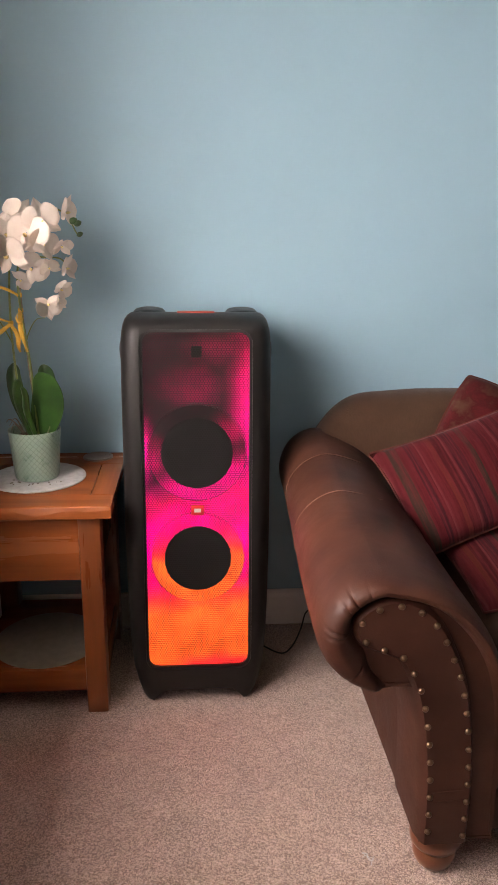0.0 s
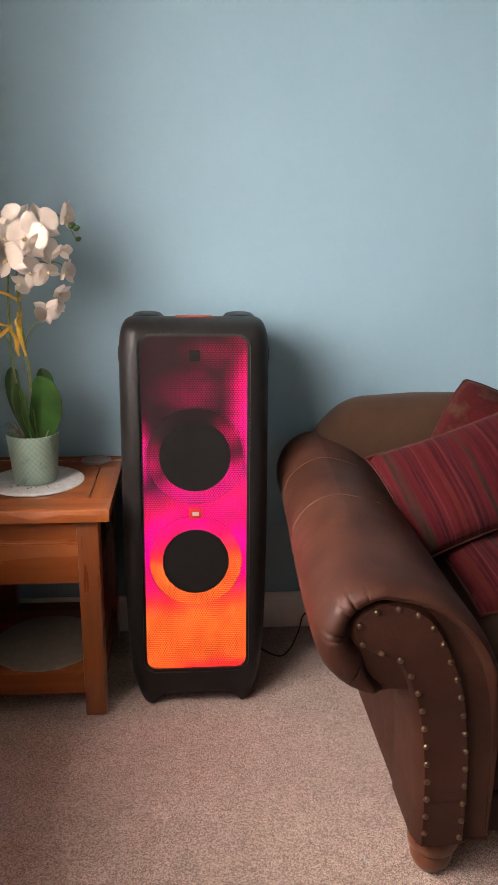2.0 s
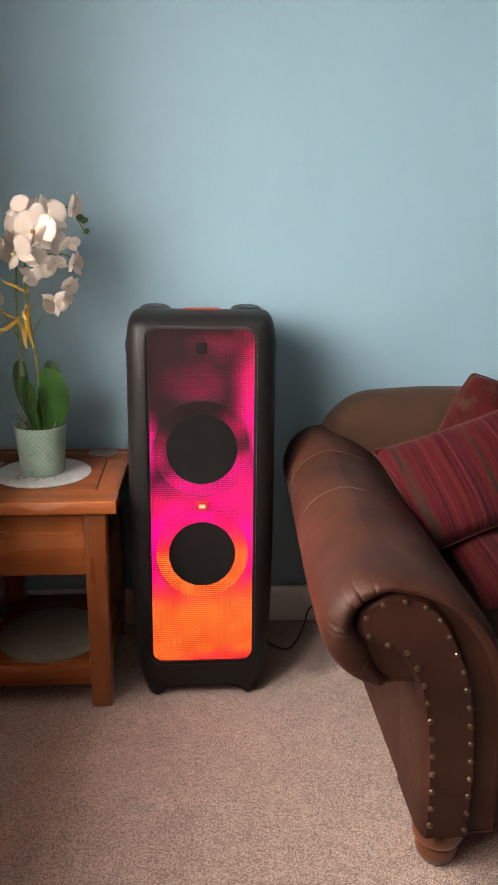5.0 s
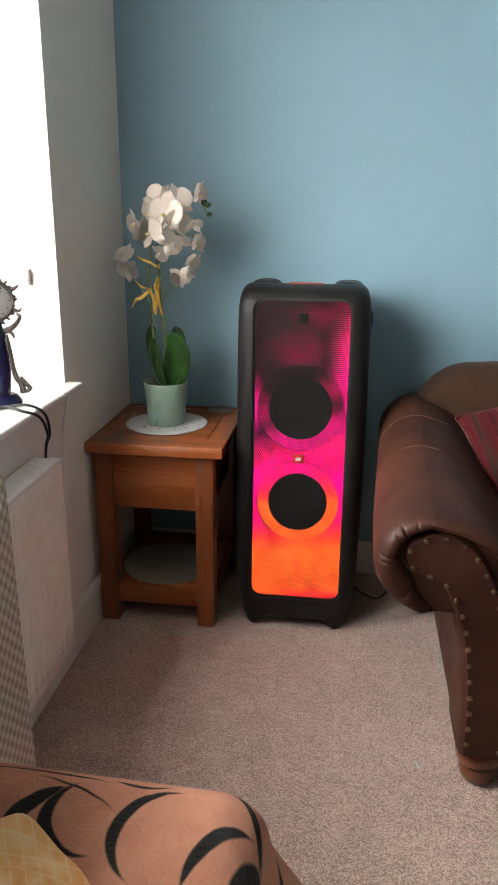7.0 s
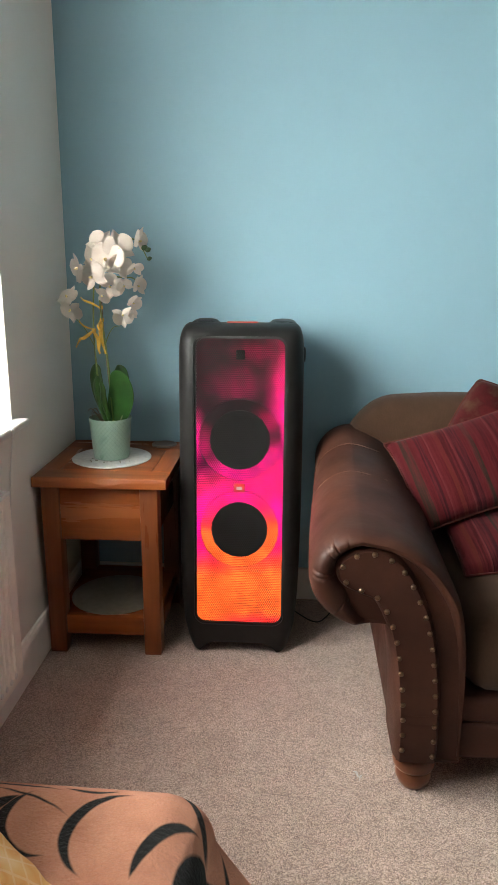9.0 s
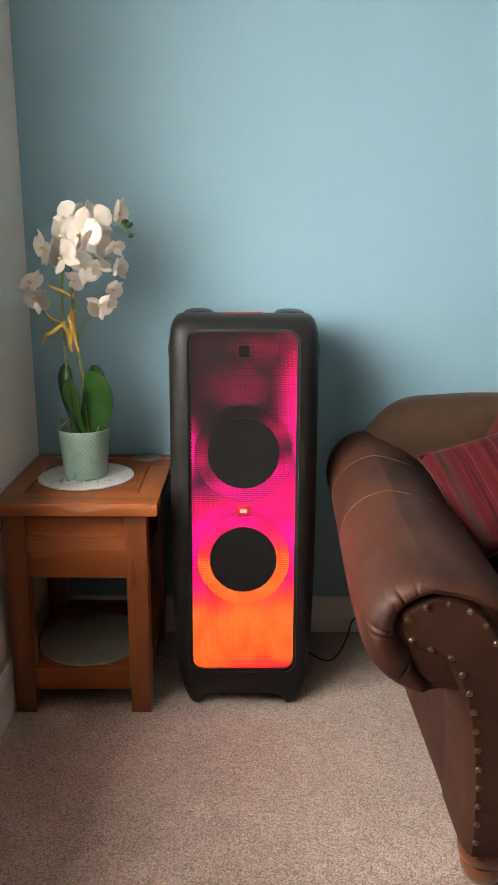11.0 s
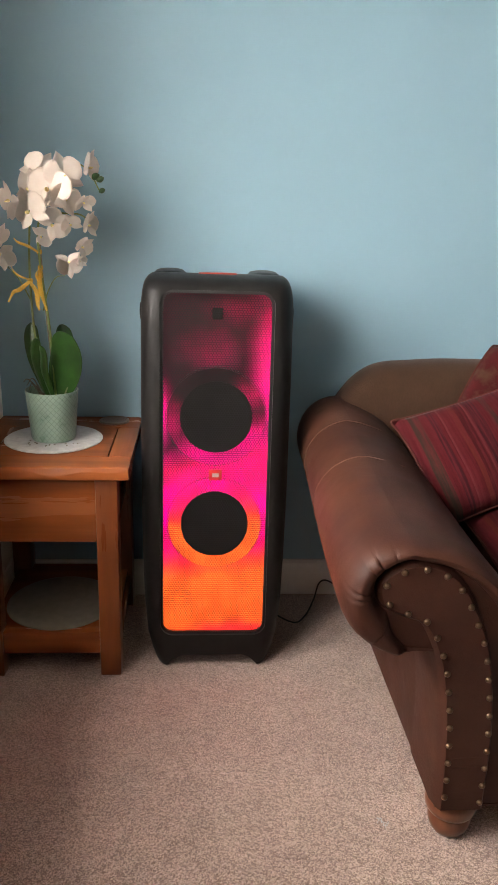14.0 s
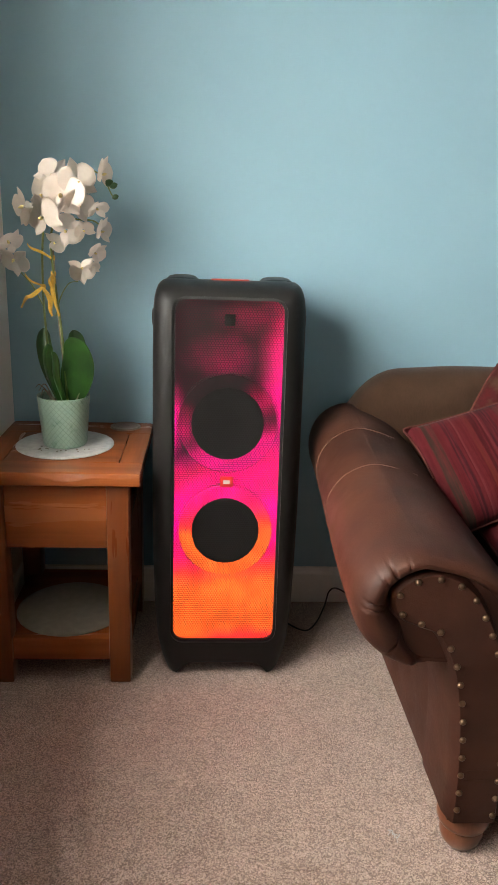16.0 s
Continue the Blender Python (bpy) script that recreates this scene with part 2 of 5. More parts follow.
def led_panel(name, power, stops, lit, patches):
    """Light-emitting diodes behind the grille: colour runs with height; the lower ones are lit, the upper ones in soft patches."""
    n = Nodes(name)
    p = n.xyz()
    warp = n.math("MULTIPLY", n.math("SUBTRACT", n.noise(9, 2), 0.5), 0.09)
    x, z = n.math("ADD", p[0], n.math("MULTIPLY", warp, 0.4)), n.math("ADD", p[2], warp)
    colour = n.ramp(n.math("ADD", z, n.math("MULTIPLY", p[0], -0.10)), stops)
    glow = n.ramp(n.math("ADD", z, n.math("MULTIPLY", p[0], -0.30)), lit, True)
    for cx, cz, rx, rz, a in patches:
        dx, dz = n.math("DIVIDE", n.math("SUBTRACT", x, cx), rx), n.math("DIVIDE", n.math("SUBTRACT", z, cz), rz)
        d = n.math("ADD", n.math("MULTIPLY", dx, dx), n.math("MULTIPLY", dz, dz))
        glow = n.math("MAXIMUM", glow, n.math("MULTIPLY", n.math("EXPONENT", n.math("MULTIPLY", d, -1.0)), a))
    uneven = n.ramp(n.noise(22, 2, 0.5), [(0.32, grey(0.62)), (0.62, grey(1.0))], True)
    em = n.math("MULTIPLY", n.mix(1.0, glow, uneven, "MULTIPLY"), power)
    n.set(base_color=(0.01, 0.01, 0.01, 1), roughness=0.6, emission_color=colour, emission_strength=em)
    return n.mat


FLEECE_STROKES = [  # centre, radius; offset and radius of the disc that bites it into a crescent
    (-0.186, 0.304, 0.075, 0.026, 0.012, 0.082), (-0.054, 0.286, 0.096, 0.032, -0.008, 0.109), (-0.015, 0.359, 0.086, -0.082, -0.067, 0.174),
    (0.104, 0.230, 0.134, 0.308, -0.169, 0.463), (-0.296, 0.151, 0.225, -0.055, -0.152, 0.381), (-0.277, 0.040, 0.359, 0.003, -0.580, 0.930),
    (-0.125, 0.461, 0.085, 0.000, 0.135, 0.211), (0.255, 0.220, 0.224, 0.449, -0.073, 0.654), (-0.077, 0.325, 0.199, -0.426, -0.092, 0.624),
    (-0.227, 0.277, 0.082, 0.681, -0.346, 0.815), (-0.183, 0.115, 0.067, 0.058, -0.013, 0.090), (0.227, 0.248, 0.103, 0.151, -0.015, 0.235),
]

M = {
    "blue_wall": painted_wall("blue_wall_paint", (0.244, 0.400, 0.478)),
    "grey_wall": painted_wall("grey_wall_paint", (0.78, 0.725, 0.665)),
    # greyed below white so that the ceiling bounces less light
    "ceiling": painted_wall("dimmed_ceiling_paint", (0.64, 0.62, 0.59)),
    "carpet": carpet(),
    "gloss": plain("white_gloss", (0.78, 0.75, 0.71), 0.32, vary=0.05, bump=0.05, fine=60),
    "upvc": plain("white_upvc", (0.84, 0.84, 0.83), 0.35, vary=0.04, bump=0.03),
    "enamel": plain("radiator_enamel", (0.90, 0.835, 0.745), 0.35, vary=0.06, bump=0.05, fine=120),
    "oak_x": wood("oak_along_x", (0.175, 0.043, 0.0110), (0.325, 0.092, 0.0235), 0.25, 0),
    "oak_y": wood("oak_along_y", (0.175, 0.043, 0.0110), (0.325, 0.092, 0.0235), 0.25, 1),
    # legs' oak: darker than the top, shade below it put into the colour
    "shaded_oak_z": wood("shaded_oak_along_z", (0.128, 0.031, 0.0085), (0.245, 0.069, 0.0180), 0.30, 2),
    "foot_wood": wood("turned_wood", (0.095, 0.030, 0.013), (0.20, 0.068, 0.030), 0.32, 2),
    "black": plain("black_plastic", (0.0090, 0.0078, 0.0075), 0.42, vary=0.2, bump=0.25, fine=700, depth=0.0006),
    "grille": plain("black_steel_mesh", (0.016, 0.015, 0.015), 0.55, 0.0, vary=0.2, bump=0),
    "rubber": plain("black_rubber", (0.012, 0.012, 0.012), 0.6, vary=0.2),
    "cone": plain("woofer_cone", (0.012, 0.010, 0.009), 0.8, vary=0.15, fine=200),
    "badge": plain("red_badge", (0.50, 0.016, 0.012), 0.35, vary=0.05, bump=0),
    "badge_mark": plain("cream_mark", (0.50, 0.44, 0.38), 0.4, vary=0.03, bump=0),
    "leather": leather(),
    "suede": suede("brown_suede", (0.048, 0.0245, 0.0145)),
    "stripe": striped_fabric("striped_fabric"),
    "stripe_b": striped_fabric("striped_fabric_across", 0, 0.07),
    "damask": gold_red_fabric(),
    "brass": plain("antique_brass", (0.15, 0.098, 0.060), 0.34, 0.9, vary=0.25, scale=90, bump=0.1),
    "pewter": plain("aged_pewter", (0.20, 0.175, 0.16), 0.35, 0.8, vary=0.45, scale=60, bump=0.4, fine=160, depth=0.002),
    "navy": plain("navy_glass", (0.010, 0.009, 0.045), 0.15, vary=0.4, scale=40, bump=0.05),
    "dial": plain("clock_dial", (0.45, 0.45, 0.43), 0.5, vary=0.06, scale=60, bump=0),
    "mat": plain("round_felt", (0.47, 0.47, 0.46), 0.85, vary=0.2, scale=55, bump=0.5, fine=420, depth=0.001),
    # lower mat: shade under the table put into a darker colour
    "shaded_mat": plain("shaded_olive_mat", (0.20, 0.185, 0.150), 0.6, vary=0.15, scale=40, bump=0.3, fine=420, depth=0.0008),
    "soil": plain("bark_chips", (0.075, 0.045, 0.028), 0.9, vary=0.6, scale=90, bump=0.9, fine=120, depth=0.006),
    "coaster": plain("grey_brown_coaster", (0.17, 0.120, 0.095), 0.3, vary=0.2, scale=60),
    "pot": pot_glaze(),
    "petal": petal_white(),
    "lip": plain("orchid_lip", (0.80, 0.62, 0.28), 0.55, vary=0.35, scale=160),
    "leaf": leaf_green(),
    "stem": plain("orchid_stem", (0.16, 0.20, 0.055), 0.5, vary=0.3, scale=60),
    "raffia": plain("yellow_raffia", (0.62, 0.36, 0.045), 0.6, vary=0.3, scale=50, bump=0.5, fine=250),
    "root": plain("aerial_root", (0.20, 0.17, 0.13), 0.8, vary=0.4, scale=80),
    "fleece": crescent_fleece(),
    "yellow": yellow_blanket_cloth(),
    "weave": check_weave(),
    "cord": plain("white_cord", (0.75, 0.72, 0.68), 0.6, vary=0.05),
    "thread": plain("tan_thread", (0.105, 0.052, 0.032), 0.6, vary=0.2),
    "tuft": suede("cushion_piping", (0.075, 0.018, 0.014)),
}
ORANGE, RED, PINK, MAGENTA = (1.0, 0.115, 0.018), (1.0, 0.030, 0.030), (1.0, 0.003, 0.120), (0.92, 0.0, 0.235)
LED_PATCHES = [(0.150, 0.735, 0.045, 0.150, 1.0), (0.095, 0.660, 0.060, 0.050, 0.45), (-0.010, 0.800, 0.085, 0.050, 0.12), (0.070, 0.905, 0.090, 0.045, 0.10), (-0.147, 0.620, 0.022, 0.065, 1.0)]
LED_LIT = [(0.02, grey(0.8)), (0.20, grey(1.0)), (0.46, grey(0.85)), (0.53, grey(0.45)), (0.60, grey(0.012))]
M["led"] = led_panel("led_panel", 3.2, [(0.00, RED), (0.03, ORANGE), (0.16, ORANGE), (0.215, RED), (0.26, PINK), (0.36, MAGENTA), (0.50, PINK), (0.56, MAGENTA), (0.95, PINK)], LED_LIT, LED_PATCHES)
M["led_ring"] = led_panel("led_ring", 3.0, [(0.20, ORANGE), (0.315, ORANGE), (0.345, RED), (0.40, PINK), (0.48, MAGENTA)], [(0.1, grey(1.0)), (0.6, grey(1.0))], [])
M["led_dim"] = led_panel("led_ring_dim", 1.8, [(0.48, MAGENTA), (0.75, PINK)], [(0.48, grey(0.8)), (0.54, grey(1.0)), (0.63, grey(0.012))], [(0.105, 0.690, 0.045, 0.035, 0.5), (-0.12, 0.60, 0.03, 0.05, 0.5)])
m = Nodes("red_light_bar")
m.set(base_color=(0.16, 0.012, 0.008, 1), emission_color=(1.0, 0.10, 0.03, 1), emission_strength=0.22)
M["redbar"] = m.mat
M["black"].node_tree.nodes["Principled BSDF"].inputs["Specular IOR Level"].default_value = 0.30
for k in ("grille", "cone", "led", "led_ring", "led_dim"):     # dull coated surfaces
    M[k].node_tree.nodes["Principled BSDF"].inputs["Specular IOR Level"].default_value = 0.12
m = Nodes("window_glass")
m.set(base_color=(1, 1, 1, 1), roughness=0.02, transmission_weight=1.0, IOR=1.45)
M["glass"] = m.mat
m = Nodes("overcast_sky")
m.set(base_color=(0, 0, 0, 1), emission_color=(1.0, 1.0, 0.99, 1), emission_strength=2.4)
M["outside"] = m.mat

# ---- building helpers ----


def mesh_of(bm, name, material, smooth=True, angle=40):
    me = bpy.data.meshes.new(name)
    bmesh.ops.recalc_face_normals(bm, faces=bm.faces)
    bm.to_mesh(me)
    bm.free()
    me.materials.append(M[material])
    if smooth:
        me.shade_smooth()
        me.set_sharp_from_angle(angle=radians(angle))
    return me


def part(name, bm, material, parent=None, label="", smooth=True, angle=40, at=None):
    """Links a bmesh as one mesh object, under a thing or a part."""
    ob = new(name, mesh_of(bm, name, material, smooth, angle))
    if parent is not None:
        ob.parent = parent
    if at is not None:
        ob.matrix_basis = at
    return tagged(ob, label)


def piece(name, me, parent, m):
    """One more object on a shared mesh."""
    ob = new(name, me)
    ob.parent = parent
    ob.matrix_basis = m
    return ob


def thing(name, x, y, z, label, category, group=""):
    ob = new(name)
    ob.location = (x, y, z)
    ob.empty_display_size = 0.05
    return tagged(ob, label, category, group)


def setting(name, bm, material, label, smooth=False):
    return tagged(part(name, bm, material, None, label, smooth), label, "", "", "structure")


def box(x0, x1, y0, y1, z0, z1, bevel=0.0, segments=2, bm=None):
    bm = bm or bmesh.new()
    r = bmesh.ops.create_cube(bm, size=1.0)
    bmesh.ops.transform(bm, verts=r["verts"], matrix=Matrix.Translation(((x0 + x1) / 2, (y0 + y1) / 2, (z0 + z1) / 2)) @ Matrix.Diagonal((x1 - x0, y1 - y0, z1 - z0, 1)))
    if bevel:
        edges = list({e for v in r["verts"] for e in v.link_edges})
        bmesh.ops.bevel(bm, geom=edges, offset=bevel, segments=segments, affect="EDGES", profile=0.5)
    return bm


def grid_faces(bm, rings, closed=True, cap0=False, cap1=False):
    """Joins rings of points, each of the same length, with quads."""
    vs = [[bm.verts.new(p) for p in r] for r in rings]
    n = len(vs[0])
    for a, b in zip(vs, vs[1:]):
        for i in range(n if closed else n - 1):
            j = (i + 1) % n
            bm.faces.new((a[i], a[j], b[j], b[i]))
    if cap0:
        bm.faces.new(vs[0][::-1])
    if cap1:
        bm.faces.new(vs[-1])
    return vs


def lathe(profile, n=40, bm=None, cx=0.0, cy=0.0, cap0=True, cap1=True):
    bm = bm or bmesh.new()
    grid_faces(bm, [[(cx + r * math.cos(2 * math.pi * i / n), cy + r * math.sin(2 * math.pi * i / n), z) for i in range(n)] for r, z in profile], True, cap0, cap1)
    return bm


def spline(points, steps=8):
    """A smooth line through the points (Catmull-Rom)."""
    p = [Vector(q) for q in points]
    p = [2 * p[0] - p[1]] + p + [2 * p[-1] - p[-2]]
    out = []
    for i in range(1, len(p) - 2):
        a, b, c, d = p[i - 1:i + 3]
        for k in range(steps):
            t = k / steps
            out.append(0.5 * (2 * b + (c - a) * t + (2 * a - 5 * b + 4 * c - d) * t * t + (3 * b - a - 3 * c + d) * t ** 3))
    return out + [p[-2]]


def tube(points, radius, n=8, steps=8, bm=None, taper=None, flat=1.0):
    """A round or flattened rod along a smooth line."""
    bm = bm or bmesh.new()
    line = spline(points, steps)
    side = None
    rings = []
    for i, q in enumerate(line):
        d = (line[min(i + 1, len(line) - 1)] - line[max(i - 1, 0)]).normalized()
        if side is None:
            side = d.orthogonal().normalized()
        side = (side - d * side.dot(d)).normalized()
        up = d.cross(side)
        r = radius * (taper(i / (len(line) - 1)) if taper else 1.0)
        rings.append([q + side * (r * math.cos(2 * math.pi * k / n)) + up * (r * flat * math.sin(2 * math.pi * k / n)) for k in range(n)])
    grid_faces(bm, rings, True, True, True)
    return bm


def rounded_rect(x0, x1, y0, y1, r, n=6):
    pts = []
    for cx, cy, a in ((x1 - r, y1 - r, 0), (x0 + r, y1 - r, 90), (x0 + r, y0 + r, 180), (x1 - r, y0 + r, 270)):
        for k in range(n + 1):
            t = radians(a + 90 * k / n)
            pts.append((cx + r * math.cos(t), cy + r * math.sin(t)))
    return pts


def smooth01(t):
    t = max(0.0, min(1.0, t))
    return t * t * (3 - 2 * t)


def cut(ob, cutters):
    """Cuts the cutters' shapes out of ob for good, and removes them."""
    me = ob.data
    for c in cutters:
        cm = bpy.data.meshes.new("cutter")
        bmesh.ops.recalc_face_normals(c, faces=c.faces)
        c.to_mesh(cm)
        c.free()
        tool = new("cutter", cm)
        mod = ob.modifiers.new("cut", "BOOLEAN")
        mod.operation, mod.object, mod.solver = "DIFFERENCE", tool, "EXACT"
        tool.matrix_world = ob.matrix_world.copy()
        bpy.context.view_layer.update()
        done = bpy.data.meshes.new_from_object(ob.evaluated_get(bpy.context.evaluated_depsgraph_get()))
        ob.modifiers.clear()
        ob.data = done
        bpy.data.objects.remove(tool)
    ob.data.name = me.name
    ob.data.shade_smooth()
    ob.data.set_sharp_from_angle(angle=radians(35))


# ---- the room ----
WX, WY = -0.640, 2.294          # faces of the window wall and of the blue wall
# unseen east and south walls, set far off to weaken bounced light
EAST, SOUTH, TOP = 4.6, -5.0, 2.40
WIN_Y0, WIN_Y1, WIN_Z0, WIN_Z1 = -0.35, 1.693, 0.828, 2.16

setting("floor", box(WX - 0.35, EAST + 0.2, SOUTH - 0.2, WY + 0.2, -0.12, 0.0), "carpet", "beige-brown flecked cut-pile carpet, slightly trodden")
# out of view; closes the room and is dimmed to weaken bounce
setting("ceiling", box(WX - 0.35, EAST + 0.2, SOUTH - 0.2, WY + 0.2, TOP, TOP + 0.12), "ceiling", "plain unseen ceiling, off-white to weaken bounced light")
setting("wall_north", box(WX - 0.35, EAST + 0.2, WY, WY + 0.2, 0, TOP), "blue_wall", "duck-egg blue painted plaster wall")
# added out of view, in the dark blue so that little light returns
setting("unseen_wall_east", box(EAST, EAST + 0.2, SOUTH, WY, 0, TOP), "blue_wall", "duck-egg blue painted plaster wall")
bm = box(WX - 0.35, WX, SOUTH, WIN_Y0, 0, TOP)
box(WX - 0.35, WX, WIN_Y1, WY, 0, TOP, bm=bm)
box(WX - 0.35, WX, WIN_Y0, WIN_Y1, 0, WIN_Z0 - 0.02, bm=bm)
box(WX - 0.35, WX, WIN_Y0, WIN_Y1, WIN_Z1, TOP, bm=bm)
setting("wall_west", bm, "grey_wall", "warm grey painted plaster wall with a window opening")
# added out of view too, blue for the same low bounce
setting("unseen_wall_south", box(WX - 0.35, EAST + 0.2, SOUTH - 0.2, SOUTH, 0, TOP), "blue_wall", "duck-egg blue painted plaster wall")


def skirting(name, along, a, b, face, out, h=0.125, t=0.016):
    """A board with a rounded top edge along a wall."""
    prof = [(0, 0), (t, 0), (t, h - 0.022), (t * 0.85, h - 0.010), (t * 0.5, h - 0.002), (0, h)]
    bm = bmesh.new()
    grid_faces(bm, [[((s, face + out * p, z) if along == "x" else (face + out * p, s, z)) for p, z in prof] for s in (a, b)], True, True, True)
    return setting(name, bm, "gloss", "white gloss skirting board")


skirting("baseboard", "x", WX + 0.016, EAST, WY, -1)
skirting("baseboard", "y", SOUTH, WY, WX, 1, 0.14)
skirting("baseboard", "y", SOUTH, WY, EAST, -1)

# window: sill board, frame, panes and catch
bm = box(WX - 0.24, WX + 0.042, WIN_Y0 - 0.04, WIN_Y1 + 0.035, WIN_Z0 - 0.022, WIN_Z0, 0.008, 3)
setting("window_sill", bm, "gloss", "white gloss painted window board with a rounded nose", True)
win = tagged(new("window_1"), "white plastic-framed window, blown out by daylight", "window", "", "structure")
FX0, FX1 = WX - 0.31, WX - 0.245
bm = box(FX0, FX1, WIN_Y0, WIN_Y1, WIN_Z0, WIN_Z0 + 0.07, 0.006)
box(FX0, FX1, WIN_Y0, WIN_Y1, WIN_Z1 - 0.07, WIN_Z1, 0.006, bm=bm)
for y in (WIN_Y0, 0.30, 0.98, WIN_Y1 - 0.07):
    box(FX0 + 0.001, FX1 - 0.001, y, y + 0.07, WIN_Z0 + 0.06, WIN_Z1 - 0.06, 0.006, bm=bm)
part("window_frame", bm, "upvc", win)
for y0, y1 in ((WIN_Y0 + 0.07, 0.30), (0.37, 0.98), (1.05, WIN_Y1 - 0.07)):
    p = part("pane", box(FX0 + 0.02, FX0 + 0.026, y0 - 0.01, y1 + 0.01, WIN_Z0 + 0.06, WIN_Z1 - 0.06), "glass", win, smooth=False)
    p.visible_shadow = False
part("catch", box(WX - 0.082, WX - 0.073, WIN_Y1 - 0.012, WIN_Y1 + 0.002, 1.100, 1.143, 0.003), "pewter", win, "small grey metal cleat on the window reveal")
bm = box(-2.3, -2.25, -4, 5, -1, 5)
tagged(part("backdrop", bm, "outside", None, "", False), "bright overcast sky outside the window", "", "", "structure")


# ---- the loudspeaker ----
SX, SY = 0.012, 1.862           # middle of its width; the front face low down
LEAN_BACK = math.atan(0.072 / 0.95)


def loudspeaker():
    top = thing("loudspeaker", SX, SY, 0, "tall black loudspeaker with glowing red and orange panel, on carpet", "loudspeaker")
    h = 1.088

    def front(z):
        return (z - 0.1) * math.tan(LEAN_BACK)

    rings = []
    levels = [(0.0, 0.052, 0.014), (0.004, 0.047, 0.008), (0.02, 0.040, 0.002), (0.05, 0.029, 0), (0.10, 0.016, 0), (0.20, 0.007, 0), (0.32, 0.003, 0), (0.50, 0.0, 0), (0.70, 0.0, 0), (0.90, 0.0, 0), (0.99, 0.0005, 0.0),
              (1.020, 0.0015, 0.001), (1.044, 0.004, 0.005), (1.060, 0.0075, 0.013), (1.072, 0.012, 0.025), (1.080, 0.018, 0.042), (1.086, 0.026, 0.066), (h, 0.038, 0.086)]
    for z, inset, fin in levels:
        r = max(0.05 - inset * 0.3, 0.02)
        pts = rounded_rect(-0.200 + inset, 0.200 - inset, front(z) + fin, 0.385 - inset * 0.6, r, 7)
        rings.append([(x, y, z - 0.16 * max(0.0, y - 0.17) * smooth01((z - 1.0) / 0.08)) for x, y in pts])
    bm = bmesh.new()
    grid_faces(bm, rings, True, True, True)
    body = part("cabinet", bm, "black", top, "satin black plastic cabinet")
    bpy.context.view_layer.update()
    tilt = Matrix.Translation((0, 0, 0.1)) @ Matrix.Rotation(-LEAN_BACK, 4, "X")
    # opening of the front: local x, depth, height above z = 0.1
    opening = bmesh.new()
    r0 = rounded_rect(-0.1475, 0.1475, 0.001, 0.955, 0.036, 8)
    grid_faces(opening, [[tilt @ Vector((x, d, z)) for x, z in r0] for d in (-0.05, 0.030)], True, True, True)
    arch = bmesh.new()
    prof = [(-0.137, -0.02), (0.137, -0.02), (0.129, 0.003), (0.117, 0.020), (0.101, 0.034), (0.082, 0.040), (-0.082, 0.040), (-0.101, 0.034), (-0.117, 0.020), (-0.129, 0.003)]
    grid_faces(arch, [[(x, y, z) for x, z in prof] for y in (-0.1, 0.5)], True, True, True)
    recess = bmesh.new()
    grid_faces(recess, [[(x, y, z) for x, y in rounded_rect(-0.066, 0.066, 0.185, 0.33, 0.02, 4)] for z in (1.058, 1.13)], True, True, True)
    cut(body, [opening, arch, recess])

    def inside(name, bm, material, label="", angle=40, parent=None):
        bmesh.ops.transform(bm, verts=bm.verts, matrix=tilt)
        return part(name, bm, material, parent or top, label, angle=angle)

    # the light panel keeps its own frame, so that its colours run with height
    led = part("light_panel", box(-0.146, 0.146, 0.026, 0.0295, 0.003, 0.953), "led", top, "panel of coloured lights behind the grille", at=tilt)
    # woofers: an illuminated ring, a black rim and a black cone
    for cz, ro, ri in ((0.327, 0.131, 0.088), (0.625, 0.135, 0.092)):
        bm = bmesh.new()
        n = 64

        def circle(r, d):
            return [(r * math.cos(2 * math.pi * k / n), d, cz + r * math.sin(2 * math.pi * k / n)) for k in range(n)]

        ring = bmesh.new()
        grid_faces(ring, [circle(ro - 0.004, 0.0255), circle(ro - 0.004, 0.016), circle(ri + 0.004, 0.019), circle(ri + 0.004, 0.0255)])
        part("light_ring", ring, "led_ring" if cz < 0.5 else "led_dim", top, "ring of coloured light round the woofer", at=tilt)
        grid_faces(bm, [circle(ro, 0.0255), circle(ro, 0.0235), circle(ro - 0.0012, 0.0235), circle(ro - 0.0012, 0.0255)])
        rim = inside("woofer_rim", bm, "rubber")
        bm = bmesh.new()
        grid_faces(bm, [circle(ri + 0.004, 0.0255), circle(ri + 0.004, 0.013), circle(ri - 0.006, 0.0115), circle(ri - 0.016, 0.013), circle(ri - 0.03, 0.015), circle(0.045, 0.0165), circle(0.02, 0.017), circle(0.004, 0.017)], True, False, True)
        inside("woofer", bm, "cone", "black woofer cone")
    # small horn block in the upper part
    inside("horn", box(-0.014, 0.014, 0.017, 0.026, 0.882, 0.912, 0.004), "cone")

    # grille: a steel sheet with staggered round holes
    pitch, rad = 0.0068, 0.00268
    verts, faces = [], []
    dz = pitch * math.sqrt(3) / 2
    hexr = pitch / math.sqrt(3)
    w2, z0, z1 = 0.1462, 0.0025, 0.9535
    rows = int((z1 - z0) / dz)
    cols = int(2 * w2 / pitch)

    def in_panel(x, z):
        cx, cz = abs(x) - (w2 - 0.036), max(z0 + 0.036 - z, z - (z1 - 0.036))
        return abs(x) < w2 - 0.003 and z0 + 0.003 < z < z1 - 0.003 and not (cx > 0 and cz > 0 and cx * cx + cz * cz > 0.033 ** 2)

